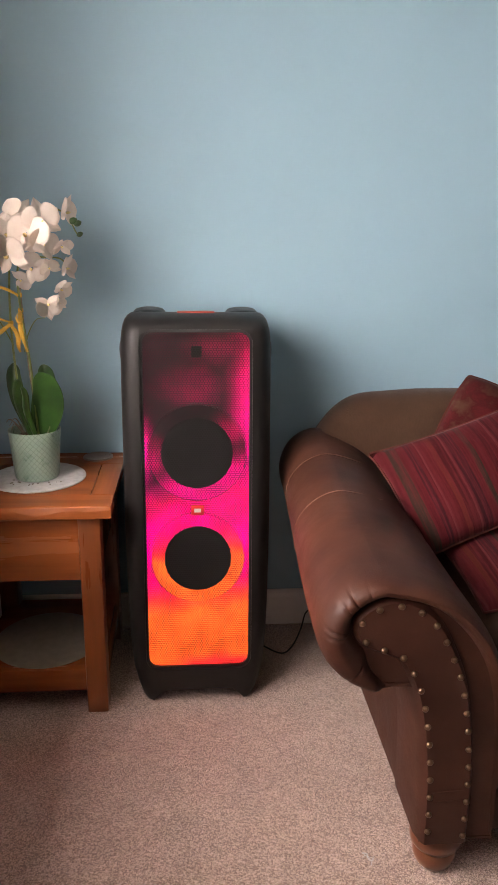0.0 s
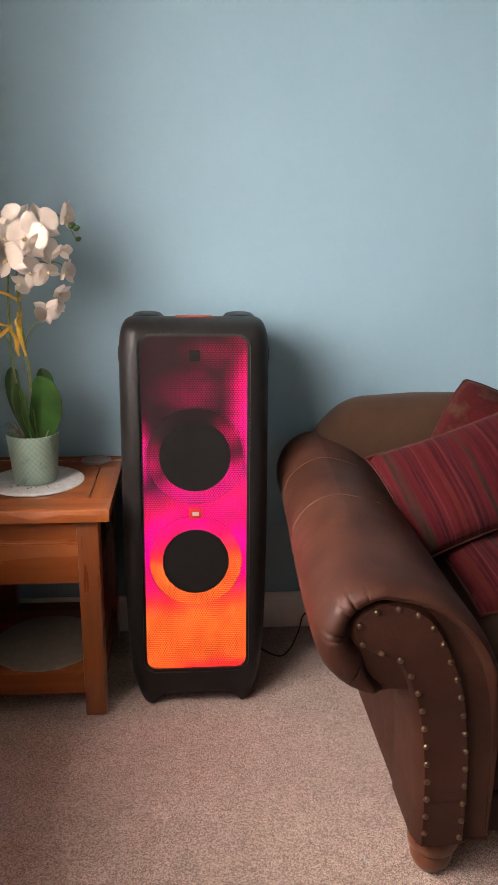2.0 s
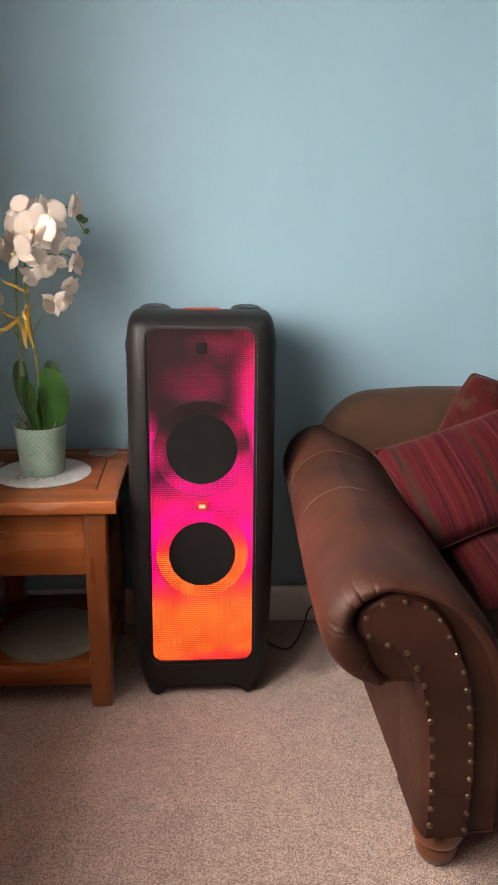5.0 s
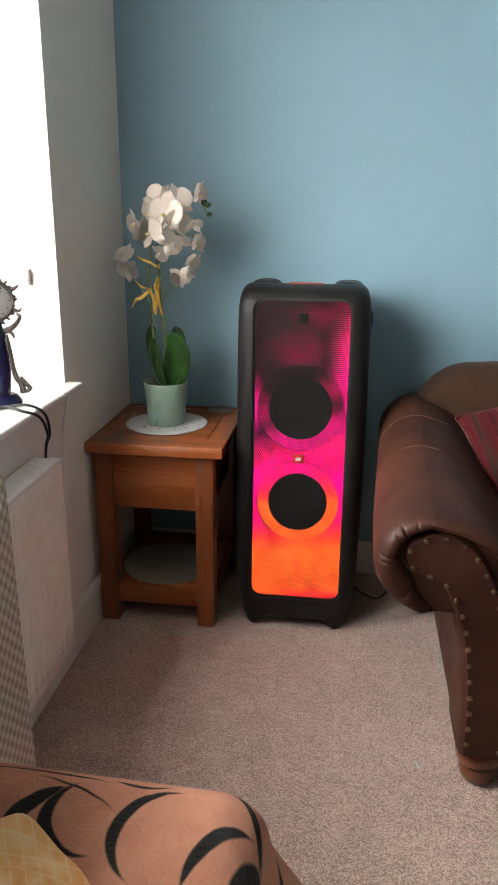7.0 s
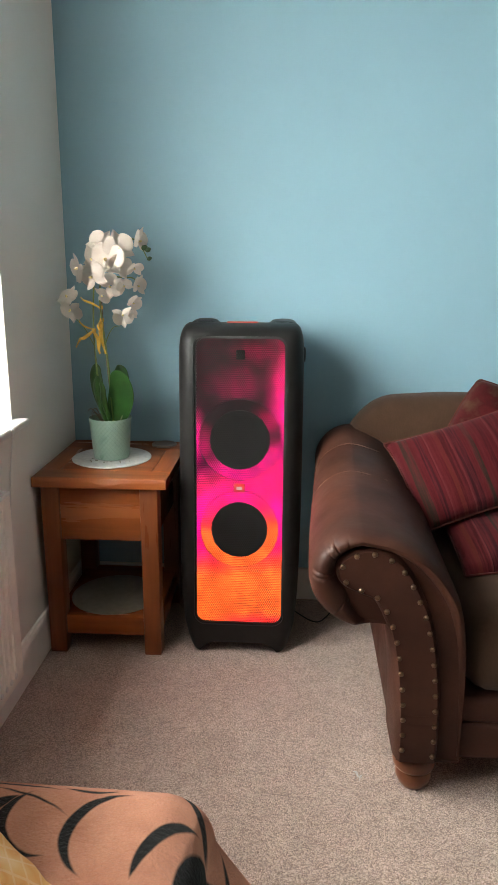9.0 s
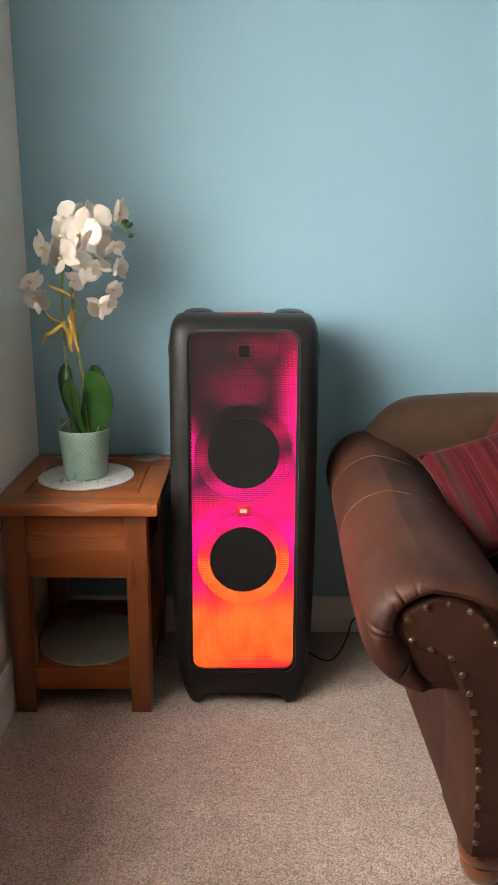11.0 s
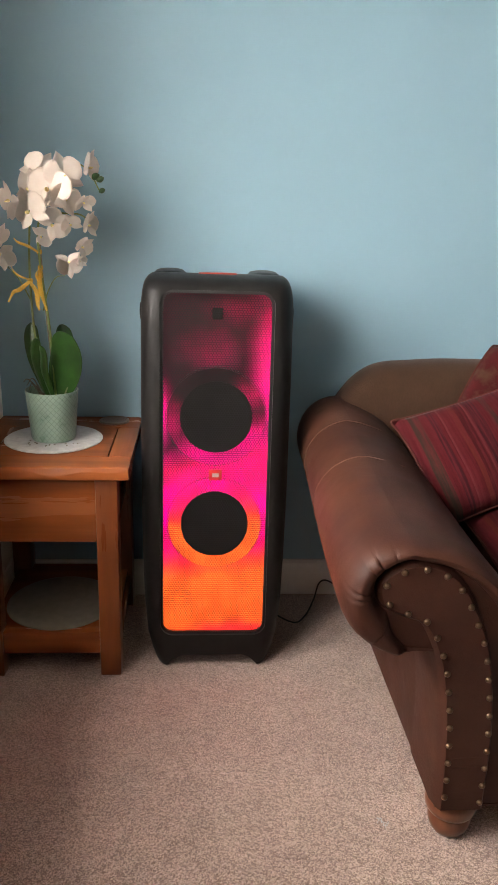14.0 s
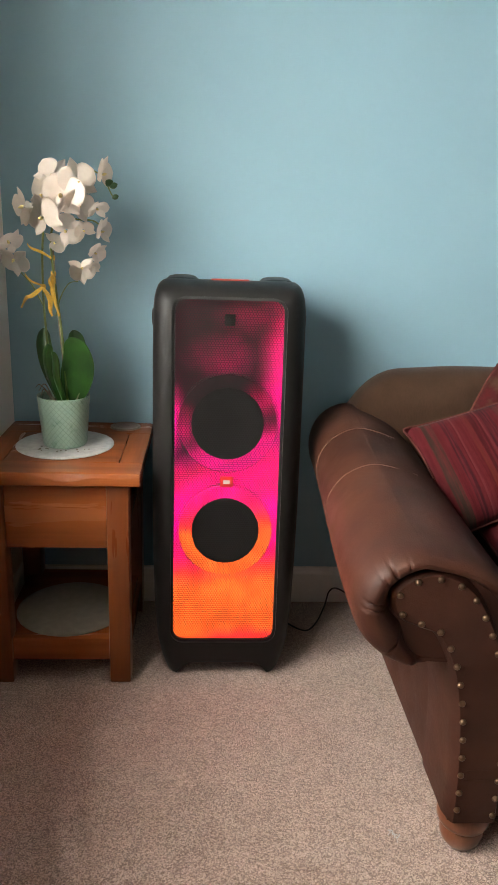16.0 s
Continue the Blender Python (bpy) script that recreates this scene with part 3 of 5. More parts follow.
    for j in range(rows + 1):
        for i in range(cols + 1):
            x = -w2 + pitch * (i + (0.5 if j % 2 else 0.0)) + 0.001
            z = z0 + dz * j
            if not in_panel(x, z):
                continue
            b = len(verts)
            for k in range(6):
                a = radians(60 * k + 30)
                verts.append((x + hexr * math.cos(a), 0.004, z + hexr * math.sin(a)))
            for k in range(12):
                a = radians(30 * k + 30)
                verts.append((x + rad * math.cos(a), 0.004, z + rad * math.sin(a)))
            for k in range(6):
                faces.append((b + k, b + (k + 1) % 6, b + 6 + (2 * k + 2) % 12, b + 7 + 2 * k, b + 6 + 2 * k))
    me = bpy.data.meshes.new("grille")
    me.from_pydata([tuple(tilt @ Vector(v)) for v in verts], [], faces)
    me.materials.append(M["grille"])
    g = new("grille", me)
    g.parent = top
    tagged(g, "perforated black steel grille")
    bm = bmesh.new()
    outer, inner = rounded_rect(-0.1475, 0.1475, 0.001, 0.955, 0.036, 8), rounded_rect(-0.1400, 0.1400, 0.0085, 0.9475, 0.029, 8)
    grid_faces(bm, [[(x, 0.016, z) for x, z in outer], [(x, 0.0065, z) for x, z in outer], [(x, 0.0065, z) for x, z in inner], [(x, 0.016, z) for x, z in inner]])
    inside("grille_edge", bm, "rubber")
    badge = inside("badge", box(-0.0175, 0.0175, -0.002, 0.004, 0.456, 0.485, 0.002), "badge", "small red badge with a pale mark")
    inside("badge_mark", box(-0.0088, 0.0088, -0.0032, -0.0021, 0.4652, 0.4755), "badge_mark", "pale lettering shape", parent=badge)
    # carrying ledges, light bar on the top, side knobs, cable gland
    for sx in (-1, 1):
        bm = bmesh.new()
        rr = []
        for z, i in ((1.040, 0.0), (1.0800, 0.0015), (1.0870, 0.005), (1.0905, 0.011)):
            rr.append([(x, y, z) for x, y in rounded_rect(sx * 0.128 - 0.047 + 2.2 * i, sx * 0.128 + 0.047 - 2.2 * i, 0.160 + i, 0.29 - i, 0.026 - i * 0.4, 5)])
        grid_faces(bm, rr, True, True, True)
        part("carry_ledge", bm, "black", top, "raised black moulded grip")
        bm = bmesh.new()
        prof = [(0.026, 0), (0.026, 0.003), (0.022, 0.007), (0.012, 0.008), (0.010, 0.006)]
        lathe(prof, 28, bm)
        bmesh.ops.transform(bm, verts=bm.verts, matrix=Matrix.Translation((sx * 0.1975, 0.17, 0.985)) @ Matrix.Rotation(radians(90 * sx), 4, "Y"))
        part("side_knob", bm, "black", top)
    part("light_bar", box(-0.050, 0.050, 0.150, 0.178, 1.0830, 1.0892, 0.0012), "redbar", top, "glowing red control strip")
    return top


loudspeaker()

tagged(part("power_cable", tube([(0.13, 2.19, 0.045), (0.215, 2.13, 0.012), (0.275, 2.085, 0.006), (0.315, 2.12, 0.010), (0.352, 2.19, 0.030), (0.372, 2.225, 0.068), (0.40, 2.235, 0.074), (0.45, 2.23, 0.045), (0.52, 2.21, 0.006)], 0.0027), "rubber"),
       "thin black power cable lying on the carpet behind the loudspeaker", "cable")


# ---- the side table ----
def side_table():
    t = thing("side_table", -0.425, 2.045, 0, "small oak side table with drawer and lower shelf, in the corner", "table")
    ox, oy = -0.425, 2.045

    def at(bm):
        bmesh.ops.translate(bm, verts=bm.verts, vec=(-ox, -oy, 0))
        return bm

    # framed top, with a hand-hewn bevel along the front
    def board(x0, x1, y0, y1, hewn):
        bm = bmesh.new()
        rings = []
        n = max(2, int((x1 - x0) / 0.008))
        for i in range(n + 1):
            x = x0 + (x1 - x0) * i / n
            u = (x + 0.637) / 0.427
            c = 0.009 + 0.012 * math.exp(-((u - 0.55) / 0.13) ** 2) - 0.003 * math.cos(u * 17) + 0.003 * math.sin(u * 9 + 1) if hewn else 0.0015
            e = 0.0025 if i in (0, n) else 0.0
            rings.append([(x, y1, 0.586 + e), (x, y1, 0.6188 - e), (x, y1 - 0.0015, 0.620 - e), (x, y0 + 0.6 * c + 0.001, 0.620 - e), (x, y0 + 0.3 * c, 0.6195 - 0.15 * c - e), (x, y0 + 0.0005, 0.6195 - c * 0.9), (x, y0, 0.6185 - c), (x, y0, 0.588), (x, y0 + 0.002, 0.586 + e)])
        grid_faces(bm, rings, True, True, True)
        return at(bm)

    part("front_board", board(-0.637, -0.210, 1.801, 1.8925, True), "oak_x", t, angle=25)
    part("back_board", board(-0.637, -0.210, 2.167, 2.282, False), "oak_x", t, angle=25)
    part("top_panel", board(-0.5735, -0.2735, 1.8935, 2.166, False), "oak_x", t, angle=25)
    part("end_board", board(-0.2705, -0.210, 1.8935, 2.166, False), "oak_y", t, angle=25)
    part("end_board", board(-0.637, -0.5765, 1.8935, 2.166, False), "oak_y", t, angle=25)
    for x0 in (-0.617, -0.298):
        for y0 in (1.822, 2.205):
            bm = at(box(x0, x0 + 0.057, y0, y0 + 0.057, 0.0, 0.586, 0.004))
            part("leg", bm, "shaded_oak_z", t)
    part("side_panel", at(box(-0.285, -0.256, 1.879, 2.205, 0.405, 0.586, 0.002)), "oak_y", t)
    part("side_panel", at(box(-0.602, -0.573, 1.879, 2.205, 0.405, 0.586, 0.002)), "oak_y", t)
    part("back_panel", at(box(-0.560, -0.298, 2.222, 2.240, 0.405, 0.586, 0.002)), "oak_x", t)
    part("drawer_floor", at(box(-0.573, -0.285, 1.86, 2.222, 0.408, 0.420, 0.001)), "oak_x", t)
    # drawer: front with a raised field, small finger groove under it
    d = part("drawer", at(box(-0.5592, -0.2988, 1.833, 1.856, 0.402, 0.573, 0.0015)), "oak_x", t, "plain oak drawer front")
    part("drawer_field", at(box(-0.5588, -0.2992, 1.8318, 1.836, 0.403, 0.520, 0.001)), "oak_x", d)
    part("rail", at(box(-0.560, -0.298, 1.832, 1.862, 0.5735, 0.586, 0.001)), "oak_x", t)
    part("rail", at(box(-0.560, -0.298, 1.857, 1.874, 0.398, 0.426, 0.003)), "oak_x", t)
    part("shelf", at(box(-0.600, -0.256, 1.860, 2.230, 0.112, 0.132, 0.002)), "oak_x", t)
    part("rail", at(box(-0.560, -0.298, 1.831, 1.862, 0.066, 0.133, 0.004)), "oak_x", t)
    part("rail", at(box(-0.560, -0.298, 2.226, 2.246, 0.066, 0.133, 0.003)), "oak_x", t)
    for x in (-0.612, -0.268):
        part("rail", at(box(x, x + 0.022, 1.879, 2.205, 0.066, 0.112, 0.003)), "oak_y", t)
    return t


side_table()


def round_mat(x, y, z, r, label, cover="mat"):
    prof = [(r - 0.003, 0), (r, 0.0015), (r, 0.0035), (r - 0.002, 0.005), (r - 0.01, 0.0052)]
    return tagged(part("round_mat", lathe(prof, 72), cover, at=Matrix.Translation((x, y, z))), label, "placemat", "round mats of the side table")


round_mat(-0.437, 2.040, 0.6203, 0.134, "round pale grey felt mat under the plant pot")
# the lower one gets the colour darkened for the shade on the shelf
round_mat(-0.428, 1.992, 0.1333, 0.155, "round olive-grey mat lying on the lower shelf, its shade put into the colour", "shaded_mat")

tagged(part("coaster", lathe([(0.042, 0), (0.045, 0.001), (0.045, 0.005), (0.0435, 0.0062), (0.039, 0.0055), (0.004, 0.0052)], 48), "coaster", at=Matrix.Translation((-0.290, 2.228, 0.6203))),
       "round grey-brown coaster on the back of the side table", "coaster")

# dry crumbs of bark and moss fallen round the pot
bm = bmesh.new()
rng = random.Random(21)
for k in range(16):
    a, r = radians(rng.uniform(205, 335)), rng.uniform(0.064, 0.092)
    l = rng.uniform(0.0012, 0.0030)
    x, y = -0.436 + r * math.cos(a), 2.035 + r * math.sin(a)
    b = bmesh.ops.create_cube(bm, size=1.0)
    bmesh.ops.transform(bm, verts=b["verts"], matrix=Matrix.Translation((x, y, 0.6258 + 0.0009)) @ Matrix.Rotation(rng.uniform(0, 3.1), 4, "Z") @ Matrix.Diagonal((l * 1.8, l, 0.0018, 1)))
tagged(part("bark_crumbs", bm, "root", None, "", False), "dry crumbs of bark scattered on the mat round the pot", "crumbs", "", "stuff")

# ---- orchid in its pot ----
PX, PY, PZ = -0.436, 2.035, 0.6257
pot = thing("plant_pot", PX, PY, PZ, "sage green glazed pot with embossed diamond lattice, on a round mat", "plant pot")
part("pot_wall", lathe([(0.052, 0.0), (0.058, 0.002), (0.0605, 0.008), (0.0655, 0.07), (0.0705, 0.132), (0.0715, 0.137), (0.0712, 0.1395), (0.0695, 0.1405), (0.0678, 0.139), (0.067, 0.13), (0.064, 0.09)], 64, cap1=False), "pot", pot)
bm = lathe([(0.0655, 0.112), (0.050, 0.120), (0.03, 0.125), (0.008, 0.126)], 40)
part("bark", bm, "soil", pot, "brown bark chips filling the pot")

orchid = thing("orchid", PX, PY, PZ + 0.12, "white moth orchid with two tied flower stems", "orchid")


def O(x, y, z):
    """From the room's place to the orchid's own."""
    return Vector((x - PX, y - PY, z - PZ - 0.12))


def leaf(points, width, thick=0.002, fold=0.35):
    """A strap leaf along a smooth line: a folded blade with a rounded tip."""
    line = spline(points, 10)
    bm = bmesh.new()
    rings = []
    n = len(line)
    for i, q in enumerate(line):
        t = i / (n - 1)
        d = (line[min(i + 1, n - 1)] - line[max(i - 1, 0)]).normalized()
        side = d.cross(Vector((0.25, 1, 0.15))).normalized()
        up = side.cross(d).normalized()
        w = width * (0.35 + 0.65 * math.sin(math.pi * min(1, 0.12 + t * 0.80))) * (1 if t < 0.86 else math.sqrt(max(0.001, 1 - ((t - 0.86) / 0.145) ** 2)))
        ring = []
        for k in range(-4, 5):
            s = k / 4
            ring.append(q + side * (s * w / 2) + up * (fold * abs(s) ** 1.4 * w / 2))
        rings.append(ring + [p - up * thick for p in ring[::-1]])
    grid_faces(bm, rings, True, True, True)
    return bm


part("leaf", leaf([O(-0.418, 2.03, 0.748), O(-0.400, 2.02, 0.81), O(-0.391, 2.01, 0.868), O(-0.402, 2.0, 0.930)], 0.092, fold=0.15), "leaf", orchid, "broad glossy green leaf")
part("leaf", leaf([O(-0.43, 2.01, 0.748), O(-0.445, 1.985, 0.82), O(-0.443, 1.97, 0.87), O(-0.446, 1.96, 0.898)], 0.020, fold=0.9), "leaf", orchid)
part("leaf", leaf([O(-0.445, 2.02, 0.748), O(-0.466, 2.005, 0.83), O(-0.470, 2.0, 0.88), O(-0.458, 1.99, 0.912)], 0.030, fold=0.7), "leaf", orchid)
part("leaf", leaf([O(-0.45, 2.06, 0.748), O(-0.485, 2.08, 0.83), O(-0.500, 2.10, 0.89), O(-0.496, 2.11, 0.935)], 0.050), "leaf", orchid)
part("leaf", leaf([O(-0.42, 2.06, 0.748), O(-0.410, 2.07, 0.83), O(-0.408, 2.085, 0.89), O(-0.412, 2.09, 0.935)], 0.060), "leaf", orchid)
rng = random.Random(4)
for k in range(13):
    a = rng.uniform(0, 6.28)
    r0, r1 = rng.uniform(0.015, 0.04), rng.uniform(0.045, 0.075)
    x0, y0 = PX + r0 * math.cos(a), PY + r0 * math.sin(a)
    part("aerial_root", tube([O(x0, y0, 0.742), O(PX + r1 * 0.8 * math.cos(a + 0.3), PY + r1 * 0.8 * math.sin(a + 0.3), 0.775 + rng.uniform(0, 0.02)), O(PX + r1 * math.cos(a + 0.5), PY + r1 * math.sin(a + 0.5), 0.770 + rng.uniform(-0.01, 0.045))], 0.0022, 6, 5, taper=lambda t: 1 - 0.6 * t), "root", orchid)

stem_a = [O(-0.424, 2.03, 0.745), O(-0.432, 2.03, 0.92), O(-0.443, 2.03, 1.04), O(-0.450, 2.025, 1.13), O(-0.446, 2.02, 1.20), O(-0.420, 2.01, 1.235), O(-0.38, 2.00, 1.228), O(-0.335, 2.0, 1.225), O(-0.31, 2.0, 1.20)]
stem_b = [O(-0.448, 2.03, 0.745), O(-0.472, 2.035, 0.90), O(-0.478, 2.035, 1.05), O(-0.474, 2.04, 1.18), O(-0.46, 2.04, 1.28), O(-0.42, 2.035, 1.345), O(-0.37, 2.03, 1.355), O(-0.32, 2.025, 1.335), O(-0.29, 2.02, 1.285)]
stem_c = [O(-0.446, 2.03, 0.98), O(-0.430, 2.015, 1.03), O(-0.405, 2.0, 1.068), O(-0.380, 1.995, 1.075)]
stem_d = [O(-0.476, 2.035, 1.00), O(-0.505, 2.03, 1.06), O(-0.535, 2.02, 1.10), O(-0.553, 2.01, 1.155)]
for s, r in ((stem_a, 0.0036), (stem_b, 0.0034), (stem_c, 0.0020), (stem_d, 0.0020)):
    part("flower_stem", tube(s, r, 8, 8, taper=lambda t: 1 - 0.5 * t), "stem", orchid, "slim green stem")
part("support_cane", tube([O(-0.425, 2.04, 0.745), O(-0.440, 2.035, 0.95), O(-0.448, 2.033, 1.17)], 0.0022, 6, 4), "root", orchid, "thin plant cane")


def petal_mesh(length, width, cup, name, pointed=False):
    bm = bmesh.new()
    rings = []
    n, k2 = 9, 4
    for i in range(n + 1):
        t = i / n
        w = width / 2 * (math.sin(math.pi * min(1.0, 0.10 + 0.80 * t)) ** 0.8) * (math.sqrt(max(0.0, 1 - ((t - 0.8) / 0.202) ** 2)) if t > 0.8 else 1.0) * (0.35 + 0.65 * min(1, t / 0.35))
        if pointed:
            w = width / 2 * math.sin(math.pi * (0.10 + 0.90 * t) ** 0.85) ** 0.9 if t < 1 else 0.0
        w = max(w, 0.0006)
        ring = []
        for k in range(-k2, k2 + 1):
            s = k / k2
            ring.append((s * w, cup * (abs(s) ** 2 * 0.5 * w / width * 2 + (t * t) * 1.0 + 0.10 * math.sin(5 * t + 3 * s)), 0.003 + t * length))
        rings.append(ring)
    grid_faces(bm, rings, False)
    extr = bmesh.ops.solidify(bm, geom=bm.faces[:], thickness=0.0005)
    return mesh_of(bm, name, "petal", True, 80)


WIDE = petal_mesh(0.049, 0.062, 0.006, "petal")
NARROW = petal_mesh(0.054, 0.035, 0.008, "petal", True)
bm = bmesh.new()
lathe([(0.0012, -0.003), (0.0038, 0.0), (0.0050, 0.004), (0.0030, 0.010), (0.0008, 0.014)], 10, bm)
LIP = mesh_of(bm, "lip", "lip", True, 60)


def flower(x, y, z, size, yaw, pitch, spread=0.0, spin=0.0):
    f = new("flower")
    f.parent = orchid
    f.empty_display_size = 0.02
    f.matrix_basis = Matrix.Translation(O(x, y, z)) @ Euler((radians(pitch), 0, radians(yaw))).to_matrix().to_4x4() @ Matrix.Rotation(radians(spin), 4, "Y") @ Matrix.Diagonal((size, size, size, 1))
    for k, (ang, me, d) in enumerate(((0, NARROW, 0.002), (128, NARROW, 0.002), (-128, NARROW, 0.002), (68, WIDE, 0.0), (-68, WIDE, 0.0))):
        piece("petal", me, f, Matrix.Rotation(radians(ang), 4, "Y") @ Matrix.Translation((0, d, 0)) @ Matrix.Rotation(radians(spread + 4 * math.sin(k * 7 + x * 90)), 4, "X"))
    piece("lip", LIP, f, Matrix.Translation((0, -0.003, -0.004)) @ Matrix.Rotation(radians(80), 4, "X"))
    return f


FLOWERS = [  # x, y, z, size, yaw, pitch, spread, spin
    (-0.406, 1.958, 1.286, 1.14, -10, -4, 2, 8), (-0.370, 1.970, 1.318, 0.98, 24, 0, 6, -14), (-0.369, 1.970, 1.262, 0.84, 34, 10, 12, 20), (-0.326, 1.985, 1.258, 0.60, 40, 38, 34, 0),
    (-0.317, 1.985, 1.203, 0.66, 62, 4, 30, 12), (-0.333, 1.985, 1.150, 0.60, 48, 22, 30, 40), (-0.368, 1.985, 1.108, 0.70, 20, 8, 22, 172), (-0.342, 1.99, 1.114, 0.40, 46, 10, 44, 0),
    (-0.314, 2.010, 1.340, 0.78, 70, 0, 24, 16), (-0.508, 1.995, 1.252, 0.90, -50, 8, 14, 215), (-0.458, 1.968, 1.232, 1.00, -24, 8, 4, -18), (-0.452, 1.985, 1.284, 1.04, -34, -6, 8, 24),
    (-0.402, 1.982, 1.202, 0.84, 6, 22, 10, 62), (-0.436, 2.010, 1.170, 0.58, -10, 30, 12, 90), (-0.361, 1.982, 1.204, 0.58, 30, 26, 26, -30), (-0.432, 1.995, 1.330, 0.86, -6, -14, 12, 34),
    (-0.545, 1.990, 1.166, 0.74, -25, -40, 10, 10), (-0.534, 1.980, 1.124, 0.80, -18, 26, 10, 185),
    (-0.395, 2.050, 1.318, 0.8, 160, 0, 5, 0), (-0.460, 2.060, 1.258, 0.85, 200, 0, 5, 30),
]
for row in FLOWERS:
    flower(*row)
for x, y, z, s in ((-0.300, 2.02, 1.318, 1.0), (-0.288, 2.02, 1.312, 0.9), (-0.284, 2.02, 1.285, 0.75)):
    bm = lathe([(0.002, -0.011), (0.0075, -0.006), (0.009, 0.0), (0.007, 0.007), (0.0015, 0.012)], 14)
    bmesh.ops.transform(bm, verts=bm.verts, matrix=Matrix.Translation(O(x, y, z)) @ Matrix.Rotation(radians(65), 4, "Y") @ Matrix.Diagonal((s, s, s, 1)))
    part("bud", bm, "leaf", orchid, "closed green bud")


def ribbon(points, w):
    return tube(points, w * 0.75, 6, 6, flat=0.25, taper=lambda t: 0.5 + 0.7 * math.sin(math.pi * min(1, t + 0.15)))


for pts, w in (
    ([O(-0.476, 2.02, 1.055), O(-0.500, 2.00, 1.035), O(-0.512, 1.99, 1.03), O(-0.525, 1.985, 1.005)], 0.008),
    ([O(-0.476, 2.02, 1.055), O(-0.455, 2.0, 1.03), O(-0.452, 1.99, 1.00), O(-0.448, 1.99, 0.985)], 0.008),
    ([O(-0.476, 2.02, 1.06), O(-0.50, 2.01, 1.07), O(-0.512, 2.0, 1.085), O(-0.515, 2.0, 1.095)], 0.004),
    ([O(-0.448, 2.018, 1.09), O(-0.455, 2.0, 1.075), O(-0.446, 1.995, 1.06), O(-0.438, 2.005, 1.075), O(-0.446, 2.018, 1.09)], 0.006),
    ([O(-0.448, 2.018, 1.09), O(-0.446, 2.0, 1.05), O(-0.440, 1.995, 1.02), O(-0.430, 1.99, 0.985)], 0.009),
    ([O(-0.450, 2.018, 1.13), O(-0.47, 2.0, 1.145), O(-0.495, 1.995, 1.155), O(-0.503, 1.99, 1.165)], 0.006),
):
    part("tie", ribbon(pts, w), "raffia", orchid, "yellow raffia tie")
for x, z in ((-0.477, 1.056), (-0.449, 1.09), (-0.450, 1.13)):
    bm = lathe([(0.006, -0.006), (0.007, -0.003), (0.007, 0.003), (0.006, 0.006)], 12)
    bmesh.ops.translate(bm, verts=bm.verts, vec=O(x, 2.032, z))
    part("tie_wrap", bm, "raffia", orchid)


# ---- the sofa ----
FRONT_Y, BACK_Y = 1.245, 2.20
SOFA_X = 0.50


def arm_section():
    """The arm's outline, as (x, z, weight of the rolled front edge): a scroll that rolls outwards over an upright side."""
    pts = []
    for v in spline([(0.453, 0, 0.100), (0.453, 0, 0.2), (0.449, 0, 0.32), (0.435, 0, 0.395), (0.424, 0, 0.435), (0.412, 0, 0.466)], 4):
        pts.append((v.x, v.z, 0.10))
    cx, cz, r = 0.346, 0.580, 0.117
    for k in range(100):
        a = radians(-74 - 2.01 * k)      # from under the scroll, round its outside, over the top
        pts.append((cx + r * math.cos(a) * (1.0 if math.cos(a) < 0 else 0.85), cz + r * math.sin(a), min(1.0, 0.14 + 0.03 * k)))
    line = spline([(pts[-1][0], 0, pts[-1][1]), (0.425, 0, 0.681), (0.485, 0, 0.652), (0.540, 0, 0.600), (0.580, 0, 0.530), (0.600, 0, 0.44), (0.606, 0, 0.33), (0.606, 0, 0.2), (0.606, 0, 0.100)], 5)
    for i, v in enumerate(line[1:]):
        t = i / (len(line) - 2)
        pts.append((v.x, v.z, 1.0 - 0.80 * smooth01(t * 1.25)))
    return pts


def panel_line(off=0.0):
    """The comma-shaped edge of the arm's front panel, from the outer foot over the scroll to the inner foot."""
    ctrl = [(0.463, 0.108), (0.461, 0.21), (0.455, 0.304), (0.444, 0.387), (0.426, 0.465), (0.392, 0.534), (0.352, 0.555), (0.314, 0.574), (0.303, 0.610), (0.323, 0.635),
            (0.360, 0.648), (0.399, 0.642), (0.432, 0.621), (0.458, 0.588), (0.486, 0.532), (0.508, 0.473), (0.525, 0.388), (0.534, 0.308), (0.538, 0.228), (0.538, 0.108)]
    line = [Vector((v.x, v.z)) for v in spline([(x, 0, z) for x, z in ctrl], 6)]
    out = []
    for i, q in enumerate(line):
        d = (line[min(i + 1, len(line) - 1)] - line[max(i - 1, 0)]).normalized()
        out.append(q + Vector((-d.y, d.x)) * off)
    return out


